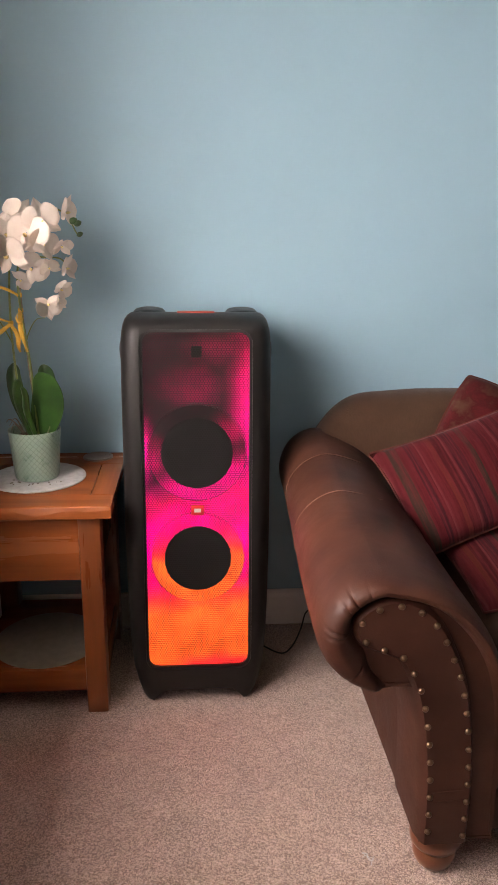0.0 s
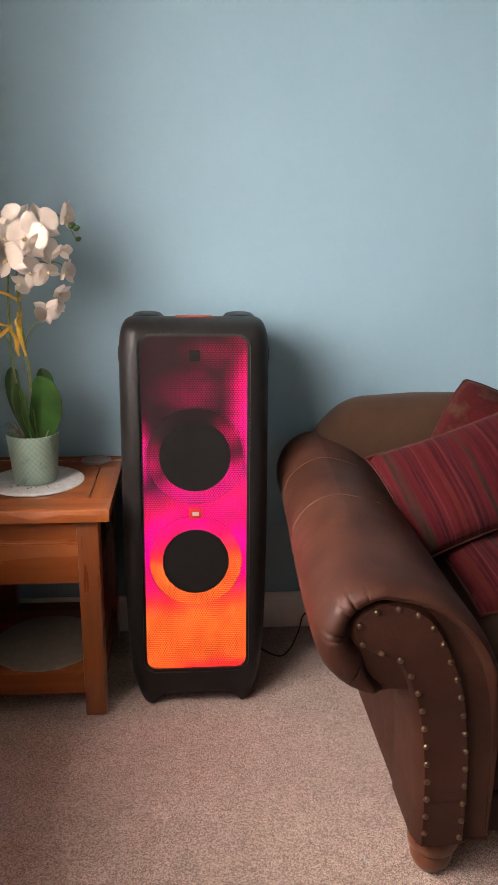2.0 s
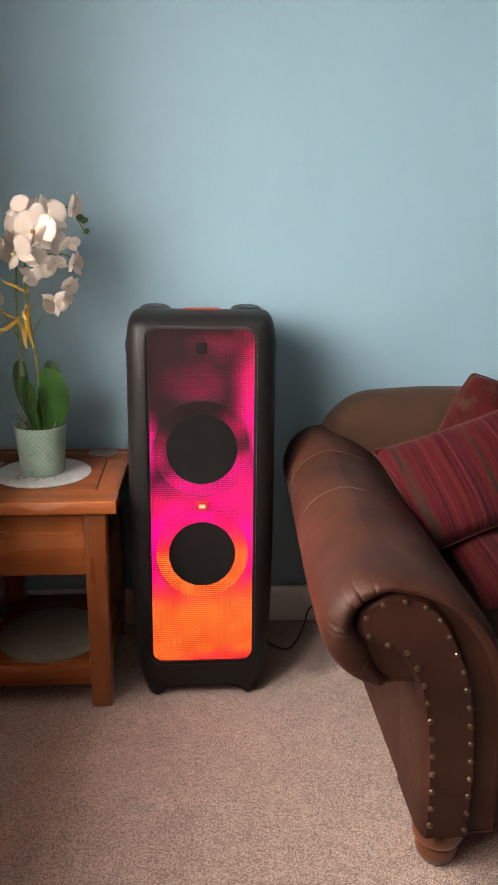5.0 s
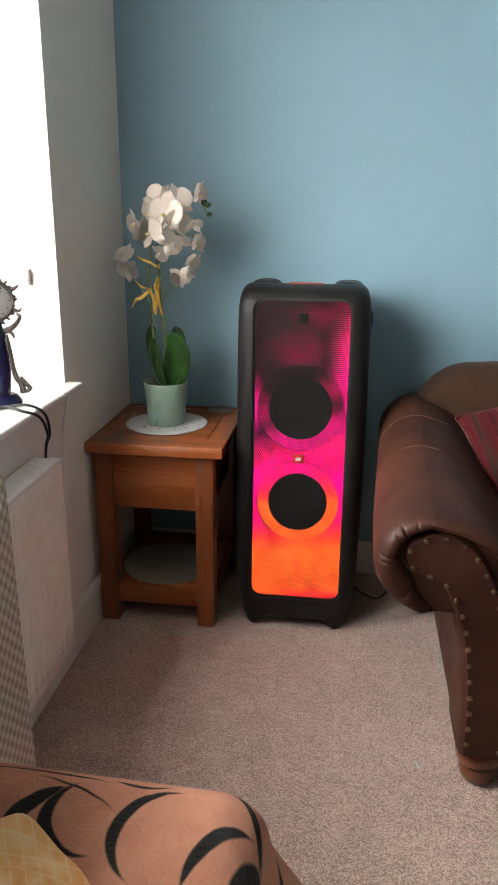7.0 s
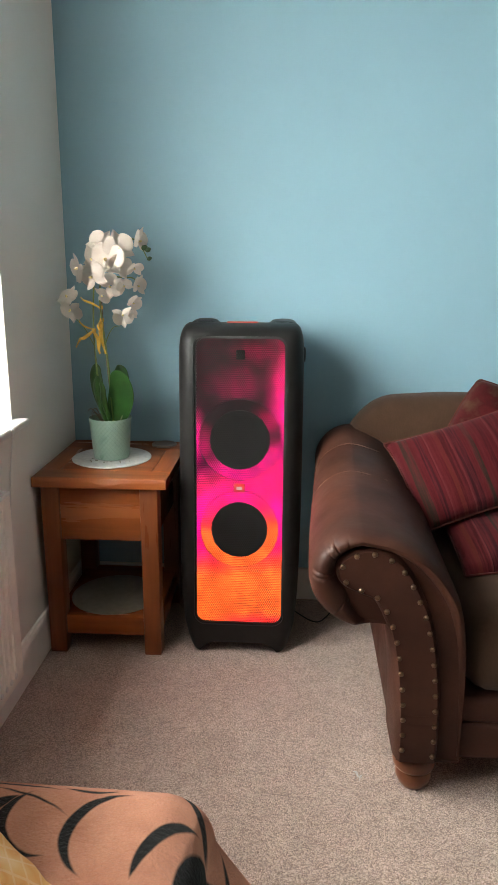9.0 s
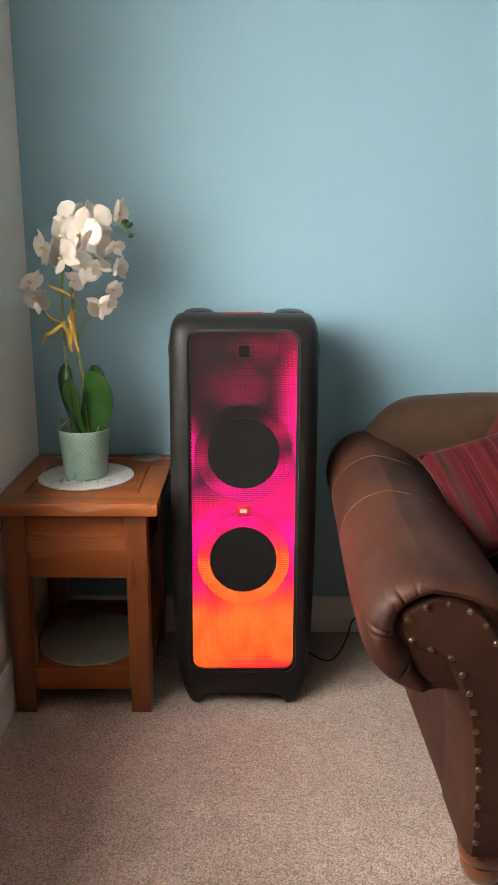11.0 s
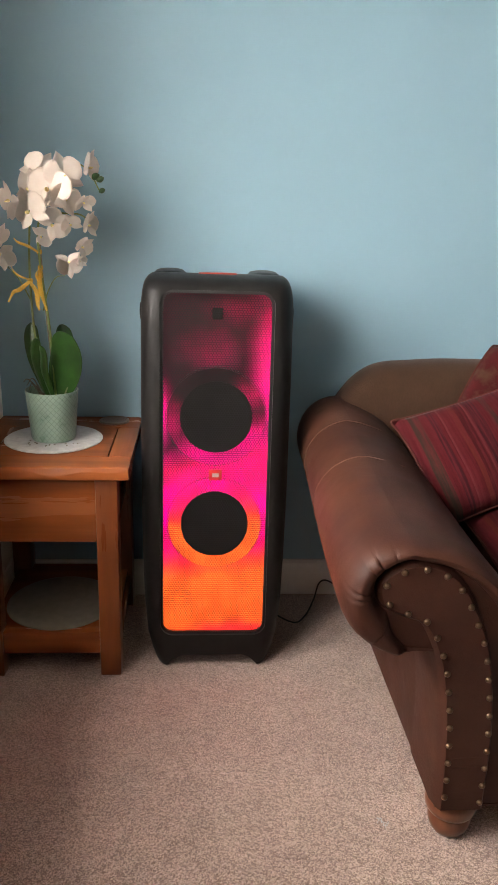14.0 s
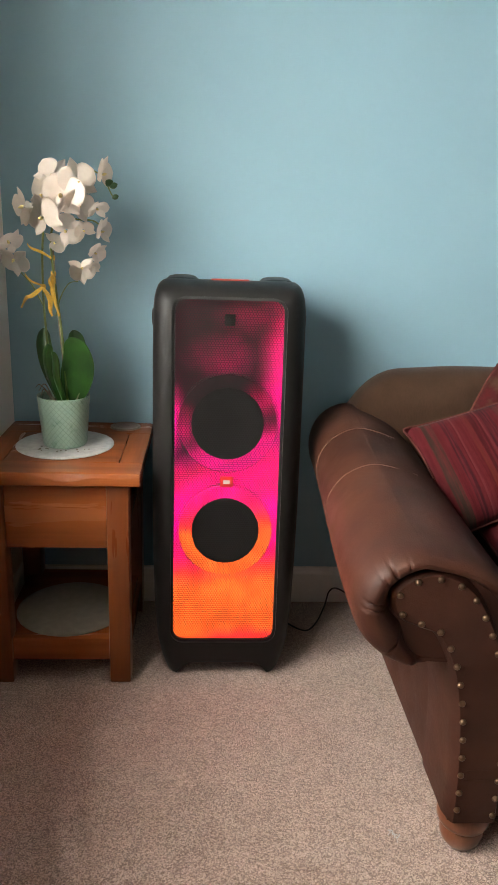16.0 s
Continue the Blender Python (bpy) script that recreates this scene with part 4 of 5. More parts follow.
def sofa_arm_mesh():
    sec = arm_section()
    n = len(sec)
    nor = []
    for i in range(n):
        a, b = Vector((sec[i - 1][0], sec[i - 1][1])), Vector((sec[(i + 1) % n][0], sec[(i + 1) % n][1]))
        d = (b - a).normalized()
        nor.append(Vector((d.y, -d.x)))      # points inwards for this winding
    area = sum(sec[i][0] * sec[(i + 1) % n][1] - sec[(i + 1) % n][0] * sec[i][1] for i in range(n))
    sign = 1 if area < 0 else -1
    rings = []
    prof = [(0.044, 1.216), (0.040, 1.206), (0.035, 1.194), (0.028, 1.186), (0.020, 1.185), (0.012, 1.191), (0.0055, 1.205), (0.0015, 1.228), (0.0, 1.255)]
    cx, cz = 0.346, 0.580
    edge = panel_line(0.0175)
    near = [min(0.09, max(0.02, min((q - Vector((x, z))).length for q in edge) + 0.004)) * w for x, z, w in sec]
    room = [sum(near[(i + k) % n] for k in range(-9, 10)) / 19 for i in range(n)]
    for d, y in prof:
        ring = []
        for i, (x, z, w) in enumerate(sec):
            p = Vector((x, z)) + nor[i] * (sign * d / 0.044 * room[i])
            ang = math.degrees(math.atan2(z - cz, x - cx)) % 360
            pleat = 0.0
            if w > 0.55 and 60 < ang < 260:
                for c, depth in ((62, 0.4), (84, 0.9), (107, 0.4), (125, 1.0), (138, 0.9), (168, 1.0), (176, 0.7), (236, 0.5)):
                    pleat += depth * math.exp(-((ang - c) / 1.25) ** 2)
            puff = smooth01((w - 0.2) / 0.3) * smooth01((z - 0.11) / 0.10)
            ring.append((p.x, 1.214 + (y - 1.214) * (puff if y < 1.214 else 1) + 0.0065 * pleat * math.sin(math.pi * min(1, (d + 0.006) / 0.05)), p.y))
        rings.append(ring)
    for k in range(1, 25):
        t = k / 24
        y = 1.255 + (BACK_Y - 1.255) * t
        ring = []
        for i, (x, z, w) in enumerate(sec):
            lift = 0.040 * smooth01(t) * smooth01((z - 0.4) / 0.2)
            sag = -0.004 * math.sin(math.pi * t) * smooth01((z - 0.55) / 0.1)
            seam = sum(-0.0025 * math.exp(-((t - c) / 0.012) ** 2) for c in (0.38, 0.66)) * smooth01((z - 0.45) / 0.05)
            p = Vector((x, z)) - nor[i] * sign * seam
            out = 0.030 * smooth01(t) * smooth01((0.5 - x) / 0.2) * smooth01((z - 0.4) / 0.1)
            end = 0.0
            if t > 0.93:
                end = 0.05 * ((t - 0.93) / 0.07) ** 2
                p = p + nor[i] * sign * end * w
            ring.append((p.x + out, y, p.y + lift + sag))
        rings.append(ring)
    bm = bmesh.new()
    grid_faces(bm, rings, True, True, True)
    return bm


def sofa():
    s = thing("sofa", SOFA_X + 0.6, 1.72, 0, "brown leather scroll-arm sofa with brass studs and suede cushions", "sofa")
    ox, oy = SOFA_X + 0.6, 1.72

    def at(bm):
        bmesh.ops.translate(bm, verts=bm.verts, vec=(-ox, -oy, 0))
        return bm

    mirror = Matrix.Translation((0, 0, 0)) @ Matrix.Diagonal((-1, 1, 1, 1))

    def flip(bm):
        bmesh.ops.transform(bm, verts=bm.verts, matrix=mirror)
        return bm

    stud = lathe([(0.0066, 0.0), (0.0065, 0.002), (0.0053, 0.0042), (0.0030, 0.0056), (0.0007, 0.006)], 12)
    bmesh.ops.rotate(stud, verts=stud.verts, cent=(0, 0, 0), matrix=Matrix.Rotation(radians(90), 3, "X"))
    stud_me = mesh_of(stud, "stud", "brass", True, 60)
    for side in (0, 1):
        bm = at(sofa_arm_mesh())
        arm = part("arm", flip(bm) if side else bm, "leather", s, "rolled leather arm with pleated front", angle=50)
        # raised front panel
        bm = bmesh.new()
        skirt, outer, inner = panel_line(0.0175), panel_line(0.0085), panel_line(0.0035)
        grid_faces(bm, [[(p.x, 1.37, p.y) for p in skirt], [(p.x, 1.232, p.y) for p in skirt], [(p.x, 1.2035, p.y) for p in outer], [(p.x, 1.1975, p.y) for p in inner]], True, False, True)
        bm = at(bm)
        panel = part("front_panel", flip(bm) if side else bm, "leather", arm, "flat leather panel edged with studs", angle=50)
        line = panel_line(-0.001)
        # studs at an even step along the edge
        step, run, nxt = 0.0412, 0.0, 0.034
        for a, b in zip(line, line[1:]):
            d = (b - a).length
            while run + d >= nxt:
                q = a + (b - a) * ((nxt - run) / d)
                x = q.x - ox
                piece("stud", stud_me, panel, Matrix.Translation((-x if side else x, 1.1974 - oy, q.y)))
                nxt += step
            run += d
        # two stitched creases low on the panel
        for zc in (0.213, 0.236):
            bm = at(tube([(0.468, 1.1978, zc - 0.002), (0.500, 1.1970, zc), (0.532, 1.1978, zc + 0.001)], 0.0011, 6, 5))
            part("crease", flip(bm) if side else bm, "leather", panel)
        # stitched seams round the roll
        for ys in (1.65, 1.90):
            sec = [p for p in arm_section() if p[1] > 0.45 and p[0] < 0.50][4:]
            t = (ys - 1.255) / (BACK_Y - 1.255)
            pts = [Vector((x + 0.030 * smooth01(t) * smooth01((0.5 - x) / 0.2) * smooth01((z - 0.4) / 0.1) - ox, ys - oy, z + 0.040 * smooth01(t) * smooth01((z - 0.4) / 0.2) - 0.004 * math.sin(math.pi * t) * smooth01((z - 0.55) / 0.1) + 0.0005)) for x, z, w in sec[::5]]
            bm = tube(pts, 0.0010, 6, 3)
            part("seam", flip(bm) if side else bm, "thread", arm)
        # turned bun foot
        bm = lathe([(0.026, 0.0), (0.032, 0.003), (0.041, 0.016), (0.0455, 0.032), (0.044, 0.046), (0.041, 0.052), (0.049, 0.057), (0.0545, 0.068), (0.054, 0.082), (0.048, 0.096), (0.040, 0.106)], 32)
        bmesh.ops.translate(bm, verts=bm.verts, vec=(0.506, 1.263, 0))
        bm = at(bm)
        part("foot", flip(bm) if side else bm, "foot_wood", s, "turned brown wooden bun foot")
        bm = lathe([(0.030, 0.0), (0.036, 0.02), (0.034, 0.105)], 16)
        bmesh.ops.translate(bm, verts=bm.verts, vec=(0.53, 2.12, 0))
        bm = at(bm)
        part("foot", flip(bm) if side else bm, "foot_wood", s)
    # frame between the arms
    x0, x1 = 0.604, 2 * ox - 0.604
    part("front_rail", at(box(x0 - 0.03, x1 + 0.03, 1.232, 1.36, 0.098, 0.196, 0.012, 3)), "leather", s)
    part("seat_border", at(box(x0 - 0.01, x1 + 0.01, 1.236, 1.40, 0.192, 0.262, 0.020, 3)), "leather", s)
    part("seat_deck", at(box(x0, x1, 1.36, 2.1, 0.12, 0.26, 0.01)), "leather", s)
    part("back_frame", at(box(0.46, 2 * ox - 0.46, 2.06, 2.235, 0.100, 0.62, 0.03, 3)), "leather", s)
    # plump seat and back cushions
    mid = ox
    for a, b in ((x0 + 0.006, mid - 0.004), (mid + 0.004, x1 - 0.006)):
        part("seat_cushion", at(puffy(a, b, 1.232, 2.02, 0.258, 0.485, 0.07)), "suede", s, "plump brown suede seat cushion", angle=60)
    bm = bmesh.new()
    n = 90
    rings = []
    X0, X1 = 0.358, 2 * ox - 0.358
    for i in range(n + 1):
        t = i / n
        x = X0 + (X1 - X0) * (0.5 - 0.5 * math.cos(math.pi * t))
        e = min(x - X0, X1 - x)
        topz = 0.698 + 0.140 * (1 - (1 - min(1, e / 0.20)) ** 2.6) + 0.010 * smooth01((e - 0.15) / 0.2)
        half = 0.055 + 0.045 * math.sqrt(max(0.0, 1 - (1 - min(1, (e + 0.004) / 0.12)) ** 2))
        cy = 2.145
        ring = []
        for k in range(20):
            a = 2 * math.pi * k / 20
            ca, sa = math.cos(a), math.sin(a)
            y = cy + half * math.copysign(abs(ca) ** 0.75, ca)
            z = 0.44 + (topz - 0.44) * (0.5 + 0.5 * math.copysign(abs(sa) ** 0.55, sa))
            ring.append((x, y - 0.03 * (z - 0.44) * 0, z))
        rings.append(ring)
    grid_faces(bm, rings, True, True, True)
    part("back", at(bm), "suede", s, "brown suede sofa back with a rounded end", angle=60)
    return s


def puffy(x0, x1, y0, y1, z0, z1, r):
    """A stuffed block: a box whose faces belly out and whose edges are round."""
    bm = bmesh.new()
    bmesh.ops.create_cube(bm, size=2.0)
    bmesh.ops.subdivide_edges(bm, edges=bm.edges[:], cuts=9, use_grid_fill=True)
    hx, hy, hz = (x1 - x0) / 2, (y1 - y0) / 2, (z1 - z0) / 2
    for v in bm.verts:
        x, y, z = v.co
        px, py, pz = x * hx, y * hy, z * hz
        ix, iy, iz = max(-hx + r, min(hx - r, px)), max(-hy + r, min(hy - r, py)), max(-hz + r, min(hz - r, pz))
        d = Vector((px - ix, py - iy, pz - iz))
        if d.length > 1e-6:
            d = d.normalized() * r
        v.co = Vector((ix, iy, iz)) + d
        v.co.z += 0.018 * (1 - x * x) * (1 - y * y) * (1 if z > 0 else 0)
        v.co.y -= 0.012 * (1 - x * x) * (1 - z * z) * (1 if y < 0 else 0)
    bmesh.ops.translate(bm, verts=bm.verts, vec=((x0 + x1) / 2, (y0 + y1) / 2, (z0 + z1) / 2))
    return bm


sofa()


def scatter_cushion(m, size, puff, cover, label, seed, blunt=0.0, tall=1.0):
    """A square or oblong cushion with pulled-out corners and piped edge."""
    c = thing("scatter_cushion", 0, 0, 0, label, "cushion", "cushions on the sofa")
    c.matrix_world = m
    bm = bmesh.new()
    n = 22
    h = size / 2
    rnd = random.Random(seed)
    k1, k2 = rnd.uniform(0, 6), rnd.uniform(0, 6)

    def point(i, j, s):
        u, v = 2 * i / n - 1, 2 * j / n - 1
        bx, by = u * h * (1 - 0.07 * (1 - v * v) * abs(u)), v * h * (1 - 0.07 * (1 - u * u) * abs(v))
        bx, by = bx * (1 - blunt * u * u * v * v), by * (1 - blunt * u * u * v * v)
        z = puff * ((1 - u * u) * (1 - v * v)) ** 0.42 * s
        z += 0.006 * math.sin(5 * u + k1) * math.cos(4 * v + k2) * (1 - u * u) * (1 - v * v)
        return (bx, by * tall, z)

    for s in (1, -1):
        grid_faces(bm, [[point(i, j, s) for i in range(n + 1)] for j in range(n + 1)], False)
    bmesh.ops.remove_doubles(bm, verts=bm.verts, dist=0.0004)
    part("cover", bm, cover, c, angle=80)
    loop = [point(i, 0, 1) for i in range(0, n, 2)] + [point(n, j, 1) for j in range(0, n, 2)] + [point(i, n, 1) for i in range(n, 0, -2)] + [point(0, j, 1) for j in range(n, -1, -2)]
    part("piping", tube(loop, 0.0030, 6, 3), "tuft", c)
    return c


CUSHION = Euler((radians(46), radians(-17), radians(8))).to_matrix().to_4x4()
scatter_cushion(Matrix.Translation(Vector((0.462, 1.831, 0.742)) - CUSHION @ Vector((-0.233, 0.151, 0))) @ CUSHION, 0.47, 0.058, "stripe", "oblong red striped cushion leaning on the sofa back", 1, 0.0, 0.65)
scatter_cushion(Matrix.Translation((0.832, 1.660, 0.530)) @ Euler((radians(7), radians(-3), radians(4))).to_matrix().to_4x4(), 0.42, 0.055, "stripe_b", "square red striped cushion lying on the sofa seat", 2)
scatter_cushion(Matrix.Translation((0.844, 1.916, 0.685)) @ Euler((radians(70), radians(27), radians(-4))).to_matrix().to_4x4(), 0.43, 0.085, "damask", "red and gold patterned cushion against the sofa back", 3, 0.16)


# ---- radiator and sill things ----
def radiator():
    y0, y1, z0, z1, xf, xb = 0.30, 1.452, 0.142, 0.688, -0.565, -0.632
    r = thing("radiator", -0.60, 0.9, 0, "cream enamelled panel radiator under the window, on the wall", "radiator")
    ox, oy = -0.60, 0.9

    def at(bm):
        bmesh.ops.translate(bm, verts=bm.verts, vec=(-ox, -oy, 0))
        return bm

    # fluted front panel
    bm = bmesh.new()
    pitch = 0.0333
    n = int((y1 - y0 - 0.03) / pitch)
    ys = [y0, y0 + 0.014]
    deep = [0, 0]
    for i in range(n):
        a = y0 + 0.015 + i * pitch
        for u, d in ((0.0, 0), (0.30, 0), (0.40, 1), (0.60, 1), (0.70, 0)):
            ys.append(a + u * pitch)
            deep.append(d)
    ys += [y1 - 0.004, y1]
    deep += [0, 0]
    rings = []
    for z, k in ((z0, 0), (z0 + 0.028, 0), (z0 + 0.044, 1), (z1 - 0.050, 1), (z1 - 0.034, 0), (z1 - 0.004, 0)):
        rings.append([(xf - 0.0075 * d * k, y, z) for y, d in zip(ys, deep)] + [(xf - 0.014, y1, z), (xf - 0.014, y0, z)])
    grid_faces(bm, rings, True, True, True)
    part("front_panel", at(bm), "enamel", r, "pressed steel panel with upright flutes", angle=30)
    part("back_panel", at(box(xb - 0.002, xb + 0.012, y0, y1, z0, z1 - 0.006, 0.003)), "enamel", r)
    part("end_plate", at(box(xb, xf - 0.001, y1 - 0.003, y1 + 0.001, z0 + 0.02, z1, 0.001)), "enamel", r)
    part("end_clip", at(box(xf - 0.03, xf - 0.012, y1 + 0.001, y1 + 0.008, 0.52, 0.57, 0.002)), "enamel", r)
    top = part("top_grille", at(box(xf - 0.005, xf + 0.002, y0, y1, z1 - 0.008, z1 + 0.004, 0.002)), "gloss", r, "slatted white top grille, daylight on it put into slat colour and width")
    part("grille_rail", at(box(xb - 0.002, xb + 0.006, y0, y1, z1 - 0.006, z1 + 0.004, 0.002)), "enamel", top)
    # whiter, wider slats: daylight on the top put into colour and shape
    slat = box(xb, xf, -0.0054, 0.0054, z1 - 0.004, z1 + 0.003)
    bmesh.ops.translate(slat, verts=slat.verts, vec=(-ox, 0, 0))
    me = mesh_of(slat, "slat", "upvc", False)
    for i in range(int((y1 - y0) / 0.0125)):
        piece("slat", me, top, Matrix.Translation((0, y0 + 0.008 + 0.0125 * i - oy, 0)))
    for y in (y0 + 0.15, y1 - 0.15):
        part("bracket", at(box(WX - 0.001, xb, y - 0.015, y + 0.015, 0.3, 0.6, 0.002)), "enamel", r)
    # pressed welds along the foot of the panel
    dot = lathe([(0.0085, 0), (0.007, 0.003), (0.002, 0.004)], 10)
    bmesh.ops.rotate(dot, verts=dot.verts, cent=(0, 0, 0), matrix=Matrix.Rotation(radians(90), 3, "Y"))
    me = mesh_of(dot, "weld", "gloss")
    for i in range(n):
        piece("weld", me, r, Matrix.Translation((xf - ox, y0 + 0.015 + (i + 0.5) * pitch - oy, z0 + 0.030)))
    return r


radiator()


def ornate_clock():
    x, y, z = -0.708, 1.444, WIN_Z0
    c = thing("mantel_clock", x, y, z, "ornate pewter clock on a navy glass body, on the window sill", "clock")
    c.rotation_euler = (0, 0, radians(52))
    part("base", lathe([(0.048, 0), (0.052, 0.004), (0.050, 0.012), (0.045, 0.018), (0.038, 0.026), (0.03, 0.03)], 32), "navy", c, "dark blue glass foot")
    part("body", lathe([(0.024, 0.028), (0.027, 0.05), (0.029, 0.09), (0.026, 0.13), (0.022, 0.165), (0.024, 0.18), (0.019, 0.195), (0.016, 0.208)], 28), "navy", c, "dark blue glass body")
    for s in (-1, 1):
        part("scroll", tube([(s * 0.058, -0.005, 0.024), (s * 0.052, -0.01, 0.045), (s * 0.036, -0.012, 0.075), (s * 0.031, -0.01, 0.12), (s * 0.026, -0.005, 0.175)], 0.0075, 8, 6, taper=lambda t: 1.2 - 0.6 * t), "pewter", c, "twisting pewter scroll")
        part("scroll", tube([(s * 0.060, -0.015, 0.026), (s * 0.070, -0.02, 0.034), (s * 0.060, -0.022, 0.048), (s * 0.045, -0.02, 0.066)], 0.006, 8, 6), "pewter", c)
        part("acanthus", tube([(s * 0.012, -0.01, 0.182), (s * 0.035, -0.014, 0.19), (s * 0.052, -0.016, 0.204), (s * 0.060, -0.016, 0.218), (s * 0.052, -0.014, 0.224)], 0.007, 8, 6, taper=lambda t: 1.2 - 0.7 * t), "pewter", c)
        part("acanthus", tube([(s * 0.02, -0.01, 0.19), (s * 0.036, -0.014, 0.178), (s * 0.042, -0.014, 0.165)], 0.006, 8, 6, taper=lambda t: 1.2 - 0.8 * t), "pewter", c)
    turn = Matrix.Translation((0, 0, 0.258)) @ Matrix.Rotation(radians(90), 4, "X")

    def dialwise(bm):
        bmesh.ops.transform(bm, verts=bm.verts, matrix=turn)
        return bm

    part("bezel", dialwise(lathe([(0.040, 0.0), (0.050, 0.0), (0.053, 0.008), (0.050, 0.016), (0.044, 0.018), (0.041, 0.012)], 36, cap0=True, cap1=False)), "pewter", c, "worn pewter rim")
    dial = part("dial", dialwise(lathe([(0.041, 0.010), (0.041, 0.0125), (0.001, 0.0125)], 36)), "dial", c, "pale round dial")
    for ang, ln in ((-35, 0.030), (100, 0.021)):
        bm = box(-0.0011, 0.0011, -0.004, ln, 0.0130, 0.0140)
        bmesh.ops.rotate(bm, verts=bm.verts, cent=(0, 0, 0), matrix=Matrix.Rotation(radians(ang), 3, "Z"))
        part("clock_pointer", dialwise(bm), "rubber", dial)
    for k in range(12):
        bm = box(-0.0008, 0.0008, 0.033, 0.038, 0.0128, 0.0134)
        bmesh.ops.rotate(bm, verts=bm.verts, cent=(0, 0, 0), matrix=Matrix.Rotation(radians(30 * k), 3, "Z"))
        part("hour_mark", dialwise(bm), "rubber", dial)
    rng = random.Random(12)
    for k in range(26):
        a = radians(360 * (k + rng.uniform(-0.25, 0.25)) / 26)
        r = 0.050 + rng.uniform(0.0, 0.005)
        bm = bmesh.new()
        bmesh.ops.create_uvsphere(bm, u_segments=10, v_segments=6, radius=rng.uniform(0.0038, 0.0062))
        bmesh.ops.transform(bm, verts=bm.verts, matrix=Matrix.Translation((r * math.cos(a), -0.009, 0.258 + r * math.sin(a))) @ Matrix.Rotation(-a + rng.uniform(-0.8, 0.8), 4, "Y") @ Matrix.Diagonal((1.6, 0.7, 0.8, 1)))
        part("leaf_ornament", bm, "pewter", c)
    for sx, dz, sz in ((0.058, 0.030, 0.010), (0.060, -0.028, 0.011), (-0.058, 0.030, 0.010), (-0.060, -0.028, 0.011), (0.0, 0.064, 0.012)):
        part("leaf_ornament", tube([(sx * 0.8, -0.008, 0.258 + dz * 0.85), (sx, -0.012, 0.258 + dz), (sx * 1.15, -0.010, 0.258 + dz + sz * 0.6)], 0.0052, 8, 5, taper=lambda t: 1.2 - 0.9 * t), "pewter", c)
    return c


ornate_clock()
for off in (0.0, 1.0):
    tagged(part("black_cable", tube([(-0.74, 1.30 - 0.02 * off, WIN_Z0 + 0.004), (-0.68, 1.40 - 0.02 * off, WIN_Z0 + 0.005 + 0.006 * off), (-0.62, 1.405 - 0.04 * off, WIN_Z0 + 0.012 - 0.004 * off), (-0.588, 1.425 - 0.03 * off, WIN_Z0 - 0.015), (-0.586, 1.440 - 0.012 * off, WIN_Z0 - 0.07), (-0.602, 1.445, 0.71), (-0.617, 1.46, 0.55), (-0.620, 1.47, 0.20)], 0.0036), "rubber"),
           "black cable trailing over the window sill behind the radiator", "cable", "cables on the sill")
tagged(part("white_cord", tube([(-0.60, 1.585, WIN_Z0 + 0.002), (-0.596, 1.586, WIN_Z0 - 0.02), (-0.612, 1.585, 0.7), (-0.622, 1.583, 0.5), (-0.620, 1.58, 0.15)], 0.0022), "cord"), "thin white cord hanging from the window sill", "cord")


# ---- chair with throw and blanket, near the camera ----
def armchair():
    c = thing("armchair", -0.25, 0.25, 0, "beige basket-weave upholstered armchair by the radiator, partly covered by a throw", "armchair")
    ox, oy = -0.25, 0.25

    def at(bm):
        bmesh.ops.translate(bm, verts=bm.verts, vec=(-ox, -oy, 0))
        return bm

    bm = bmesh.new()
    rings = []
    for k in range(13):
        t = k / 12
        z = 0.06 + 0.90 * t
        lean = -0.008 * t
        e = 0.035 * max(0, (t - 0.9) / 0.1) ** 2
        rings.append([(x + lean, y, z) for x, y in rounded_rect(-0.545 + e, -0.374 - e, -0.22 + e, 0.805 - e, 0.022, 5)])
    grid_faces(bm, rings, True, True, True)
    part("backrest", at(bm), "weave", c, "upright beige woven backrest")
    part("seat", at(box(-0.40, 0.03, -0.15, 0.60, 0.10, 0.425, 0.04, 4)), "weave", c)
    for x in (-0.50, -0.01):
        for y in (-0.12, 0.55):
            part("leg", at(lathe([(0.018, 0), (0.022, 0.06), (0.024, 0.11)], 14, cx=x, cy=y)), "foot_wood", c)
    return c


armchair()


def throw_height(x, y):
    """Top of the throw over the seat; it falls over the far side and the open end."""
    ey, ex = y - 0.605, x + 0.015
    dy, dx = max(0.0, ey), max(0.0, ex)
    d = math.hypot(dx, dy)
    z = 0.462 + 0.012 * math.sin(3 * x + 1) * math.cos(4 * y)
    if d > 0:
        z -= 0.085 * (1 - math.sqrt(max(0.0, 1 - min(1, d / 0.085) ** 2)))
    return z


def cloth(bm, rows, thick):
    grid_faces(bm, rows, False)
    bmesh.ops.recalc_face_normals(bm, faces=bm.faces)
    bmesh.ops.solidify(bm, geom=bm.faces[:], thickness=thick)
    return bm


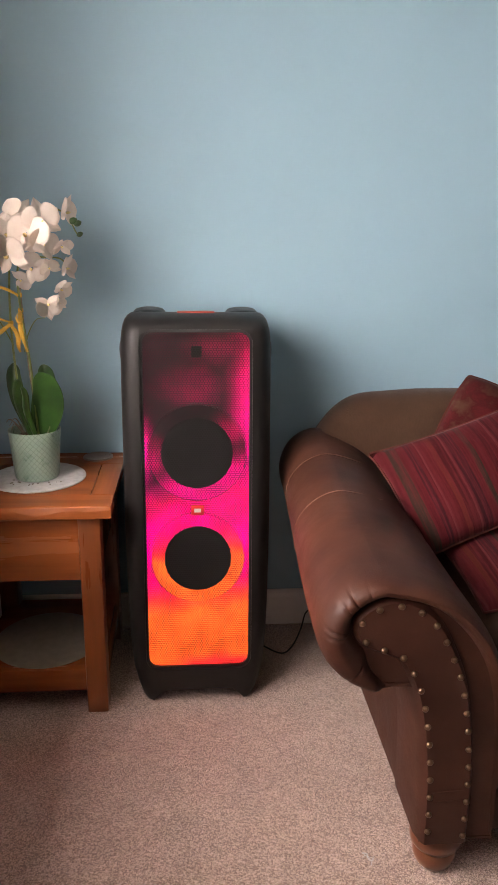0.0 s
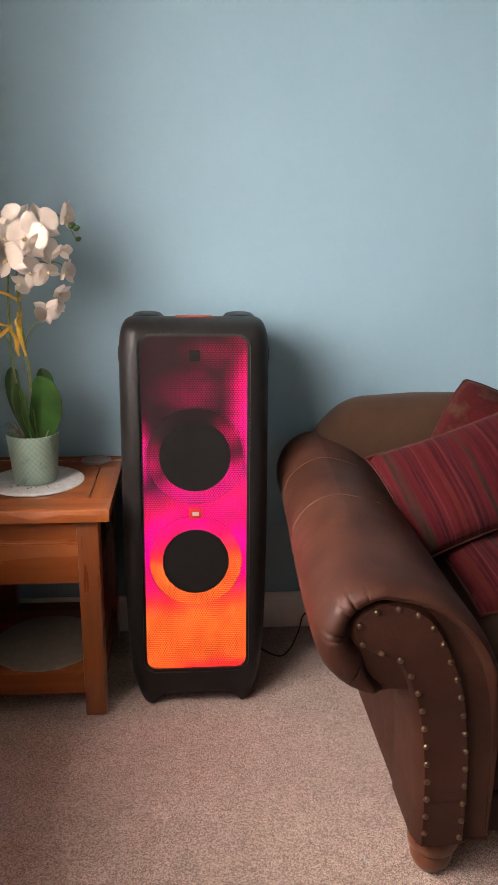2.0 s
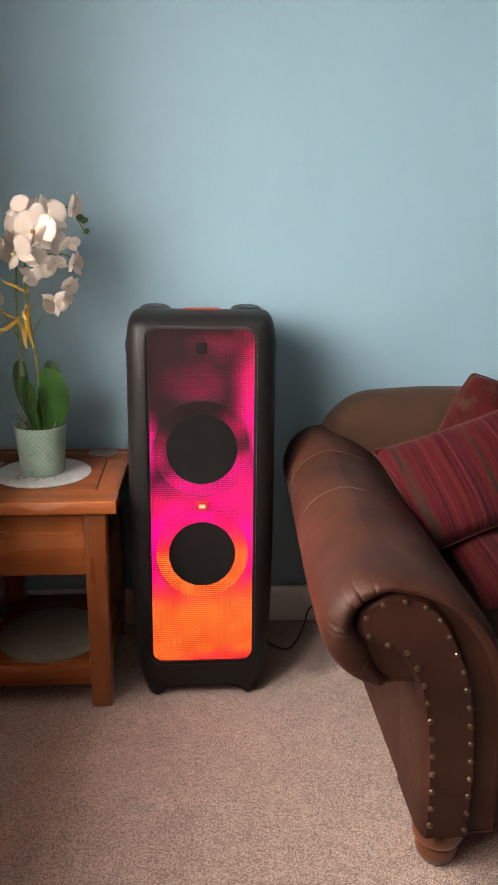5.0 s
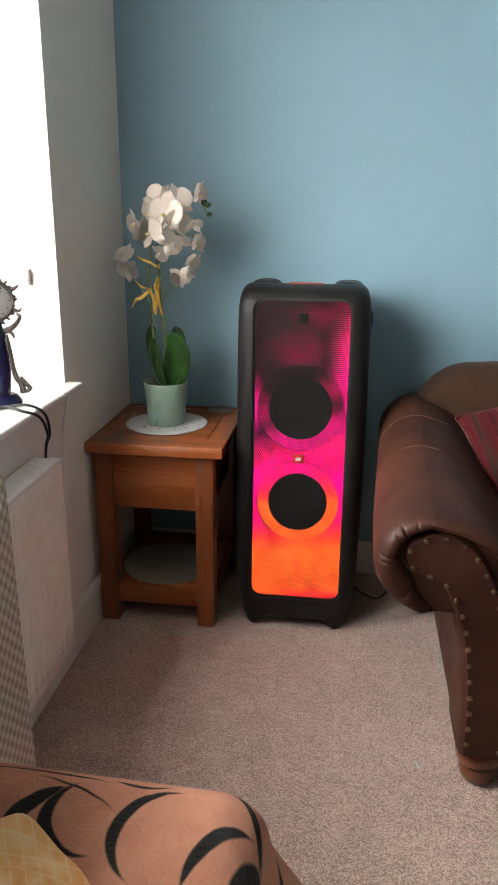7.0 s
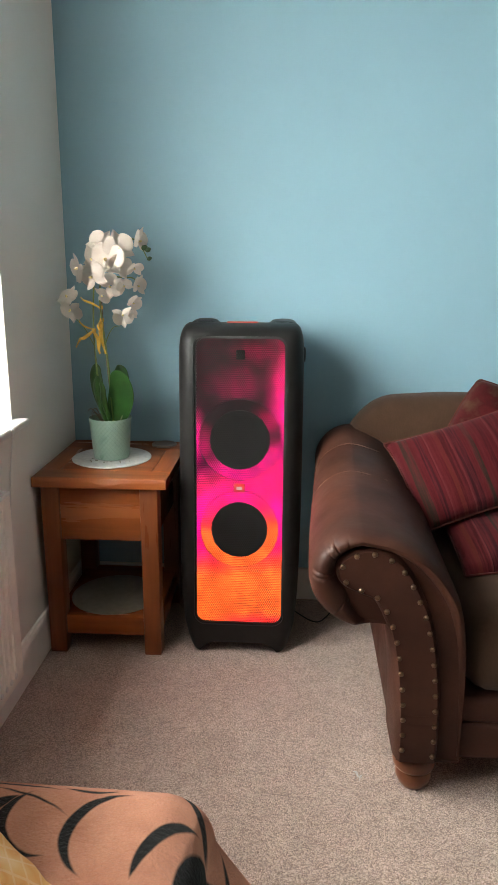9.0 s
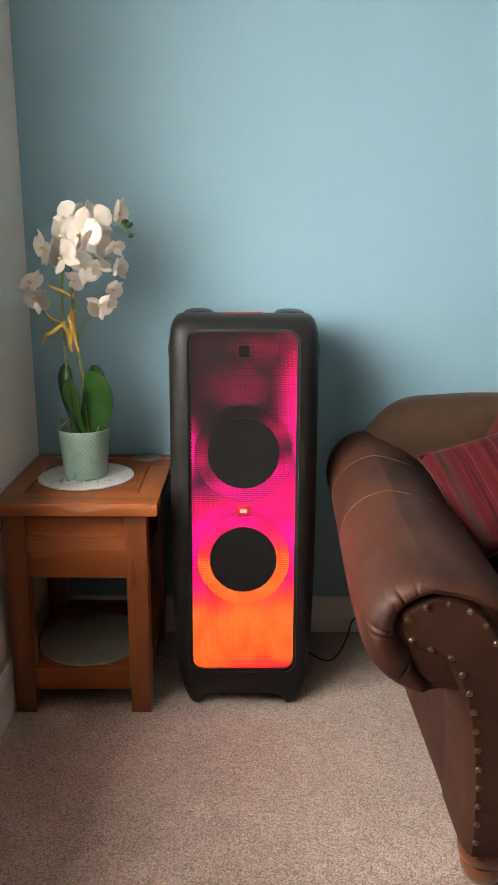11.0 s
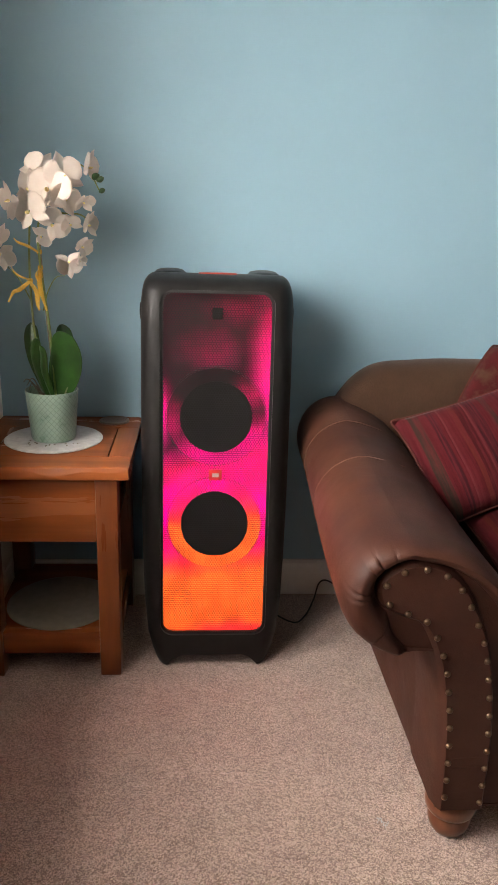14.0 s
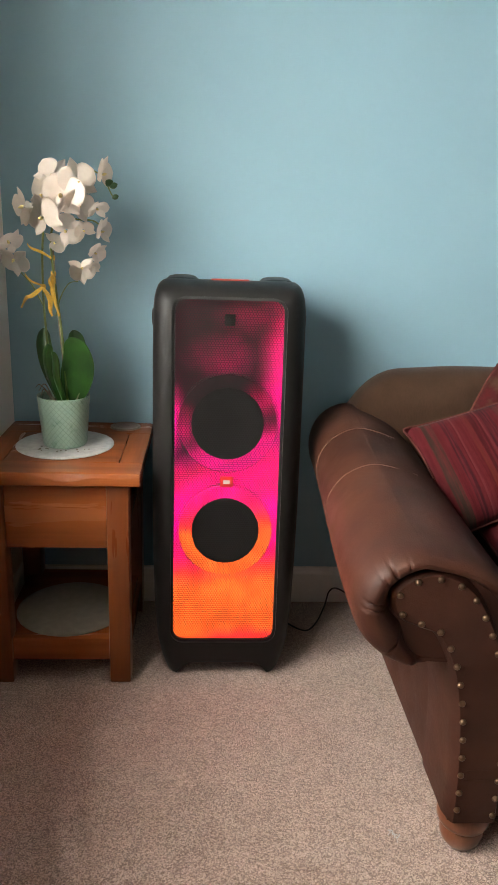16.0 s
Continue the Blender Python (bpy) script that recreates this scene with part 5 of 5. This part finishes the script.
def throw():
    """Laid over the seat: flat on top, then hanging with shallow folds."""
    rows = []
    nu, nv = 72, 60
    for j in range(nv + 1):
        row = []
        for i in range(nu + 1):
            u = -0.385 + 0.628 * i / nu            # length along the cloth in x
            v = -0.20 + 1.12 * j / nv             # and in y
            over_x, over_y = max(0.0, u + 0.015), max(0.0, v - 0.605)
            x, y = min(u, -0.015), min(v, 0.605)
            z = 0.462 + 0.010 * math.sin(3 * u + 1) * math.cos(4 * v)
            r = 0.085
            quarter = r * math.pi / 2
            for over, axis in ((over_x, 0), (over_y, 1)):
                if over <= 0:
                    continue
                a = min(over, quarter) / r
                out, down = r * math.sin(a), r * (1 - math.cos(a))
                hang = max(0.0, over - quarter)
                flare = 0.60 if axis == 0 else 0.06
                fold = 0.010 * math.sin((v if axis == 0 else u) * 34) * min(1, hang / 0.12)
                if axis == 0:
                    x += out + hang * flare + fold
                else:
                    y += out + hang * flare + fold
                z -= down + hang * (0.80 if axis == 0 else 0.97)
            z = max(z, 0.012 + 0.002 * math.sin(40 * u))
            row.append((x, y, z))
        rows.append(row)
    bm = cloth(bmesh.new(), rows, 0.006)
    ob = part("throw_blanket", bm, "fleece", angle=70)
    return tagged(ob, "salmon fleece throw with bold black curves, draped over the armchair seat", "blanket")


throw()


def yellow_blanket():
    rows = []
    nu, nv = 60, 44
    for j in range(nv + 1):
        row = []
        for i in range(nu + 1):
            u, v = i / nu, j / nv
            x = -0.37 + 0.50 * u
            edge = 0.485 - 0.33 * (x + 0.30) - 0.35 * max(0, x + 0.02) ** 1.2 + 0.012 * math.sin(26 * x)
            y = -0.16 + (edge + 0.16) * v
            fan = math.atan2(y + 0.35, x + 0.75)
            z = 0.500 + 0.030 * math.sin(34 * fan + 3 * x) * (0.4 + 0.6 * u) + 0.013 * math.sin(71 * fan + 6 * x) + 0.009 * math.sin(29 * y + 9 * x) + 0.012 * noise.noise((9 * x, 9 * y, 2.0)) + 0.018 * (1 - abs(math.sin(21 * (0.9 * x + 0.75 * y) + 2.2 * noise.noise((5 * x, 5 * y, 1.0))))) ** 1.4 * (1 - v ** 3)
            z += 0.055 * math.exp(-((x + 0.25) / 0.10) ** 2) * (0.4 + 0.6 * v)
            z -= 0.030 * v ** 14
            over = max(0.0, x - 0.035)
            z -= 2.2 * over ** 1.5
            row.append((x, y, max(z, throw_height(x, y) + 0.009)))
        rows.append(row)
    ob = part("cotton_blanket", cloth(bmesh.new(), rows, 0.005), "yellow", angle=70)
    return tagged(ob, "crumpled pale yellow cotton blanket with orange blotches, lying on the throw", "blanket")


yellow_blanket()

# a wisp of lint on the carpet
bm = bmesh.new()
rng = random.Random(8)
for k in range(9):
    a, l = rng.uniform(0, 6.28), rng.uniform(0.006, 0.016)
    x, y = 0.372 + rng.uniform(-0.008, 0.008), 1.272 + rng.uniform(-0.010, 0.010)
    tube([(x, y, 0.003), (x + 0.5 * l * math.cos(a), y + 0.5 * l * math.sin(a), 0.006 + rng.uniform(0, 0.004)), (x + l * math.cos(a + 0.6), y + l * math.sin(a + 0.6), 0.003)], 0.0006, 5, 4, bm)
tagged(part("lint", bm, "mat"), "wisp of pale lint lying on the carpet", "lint")
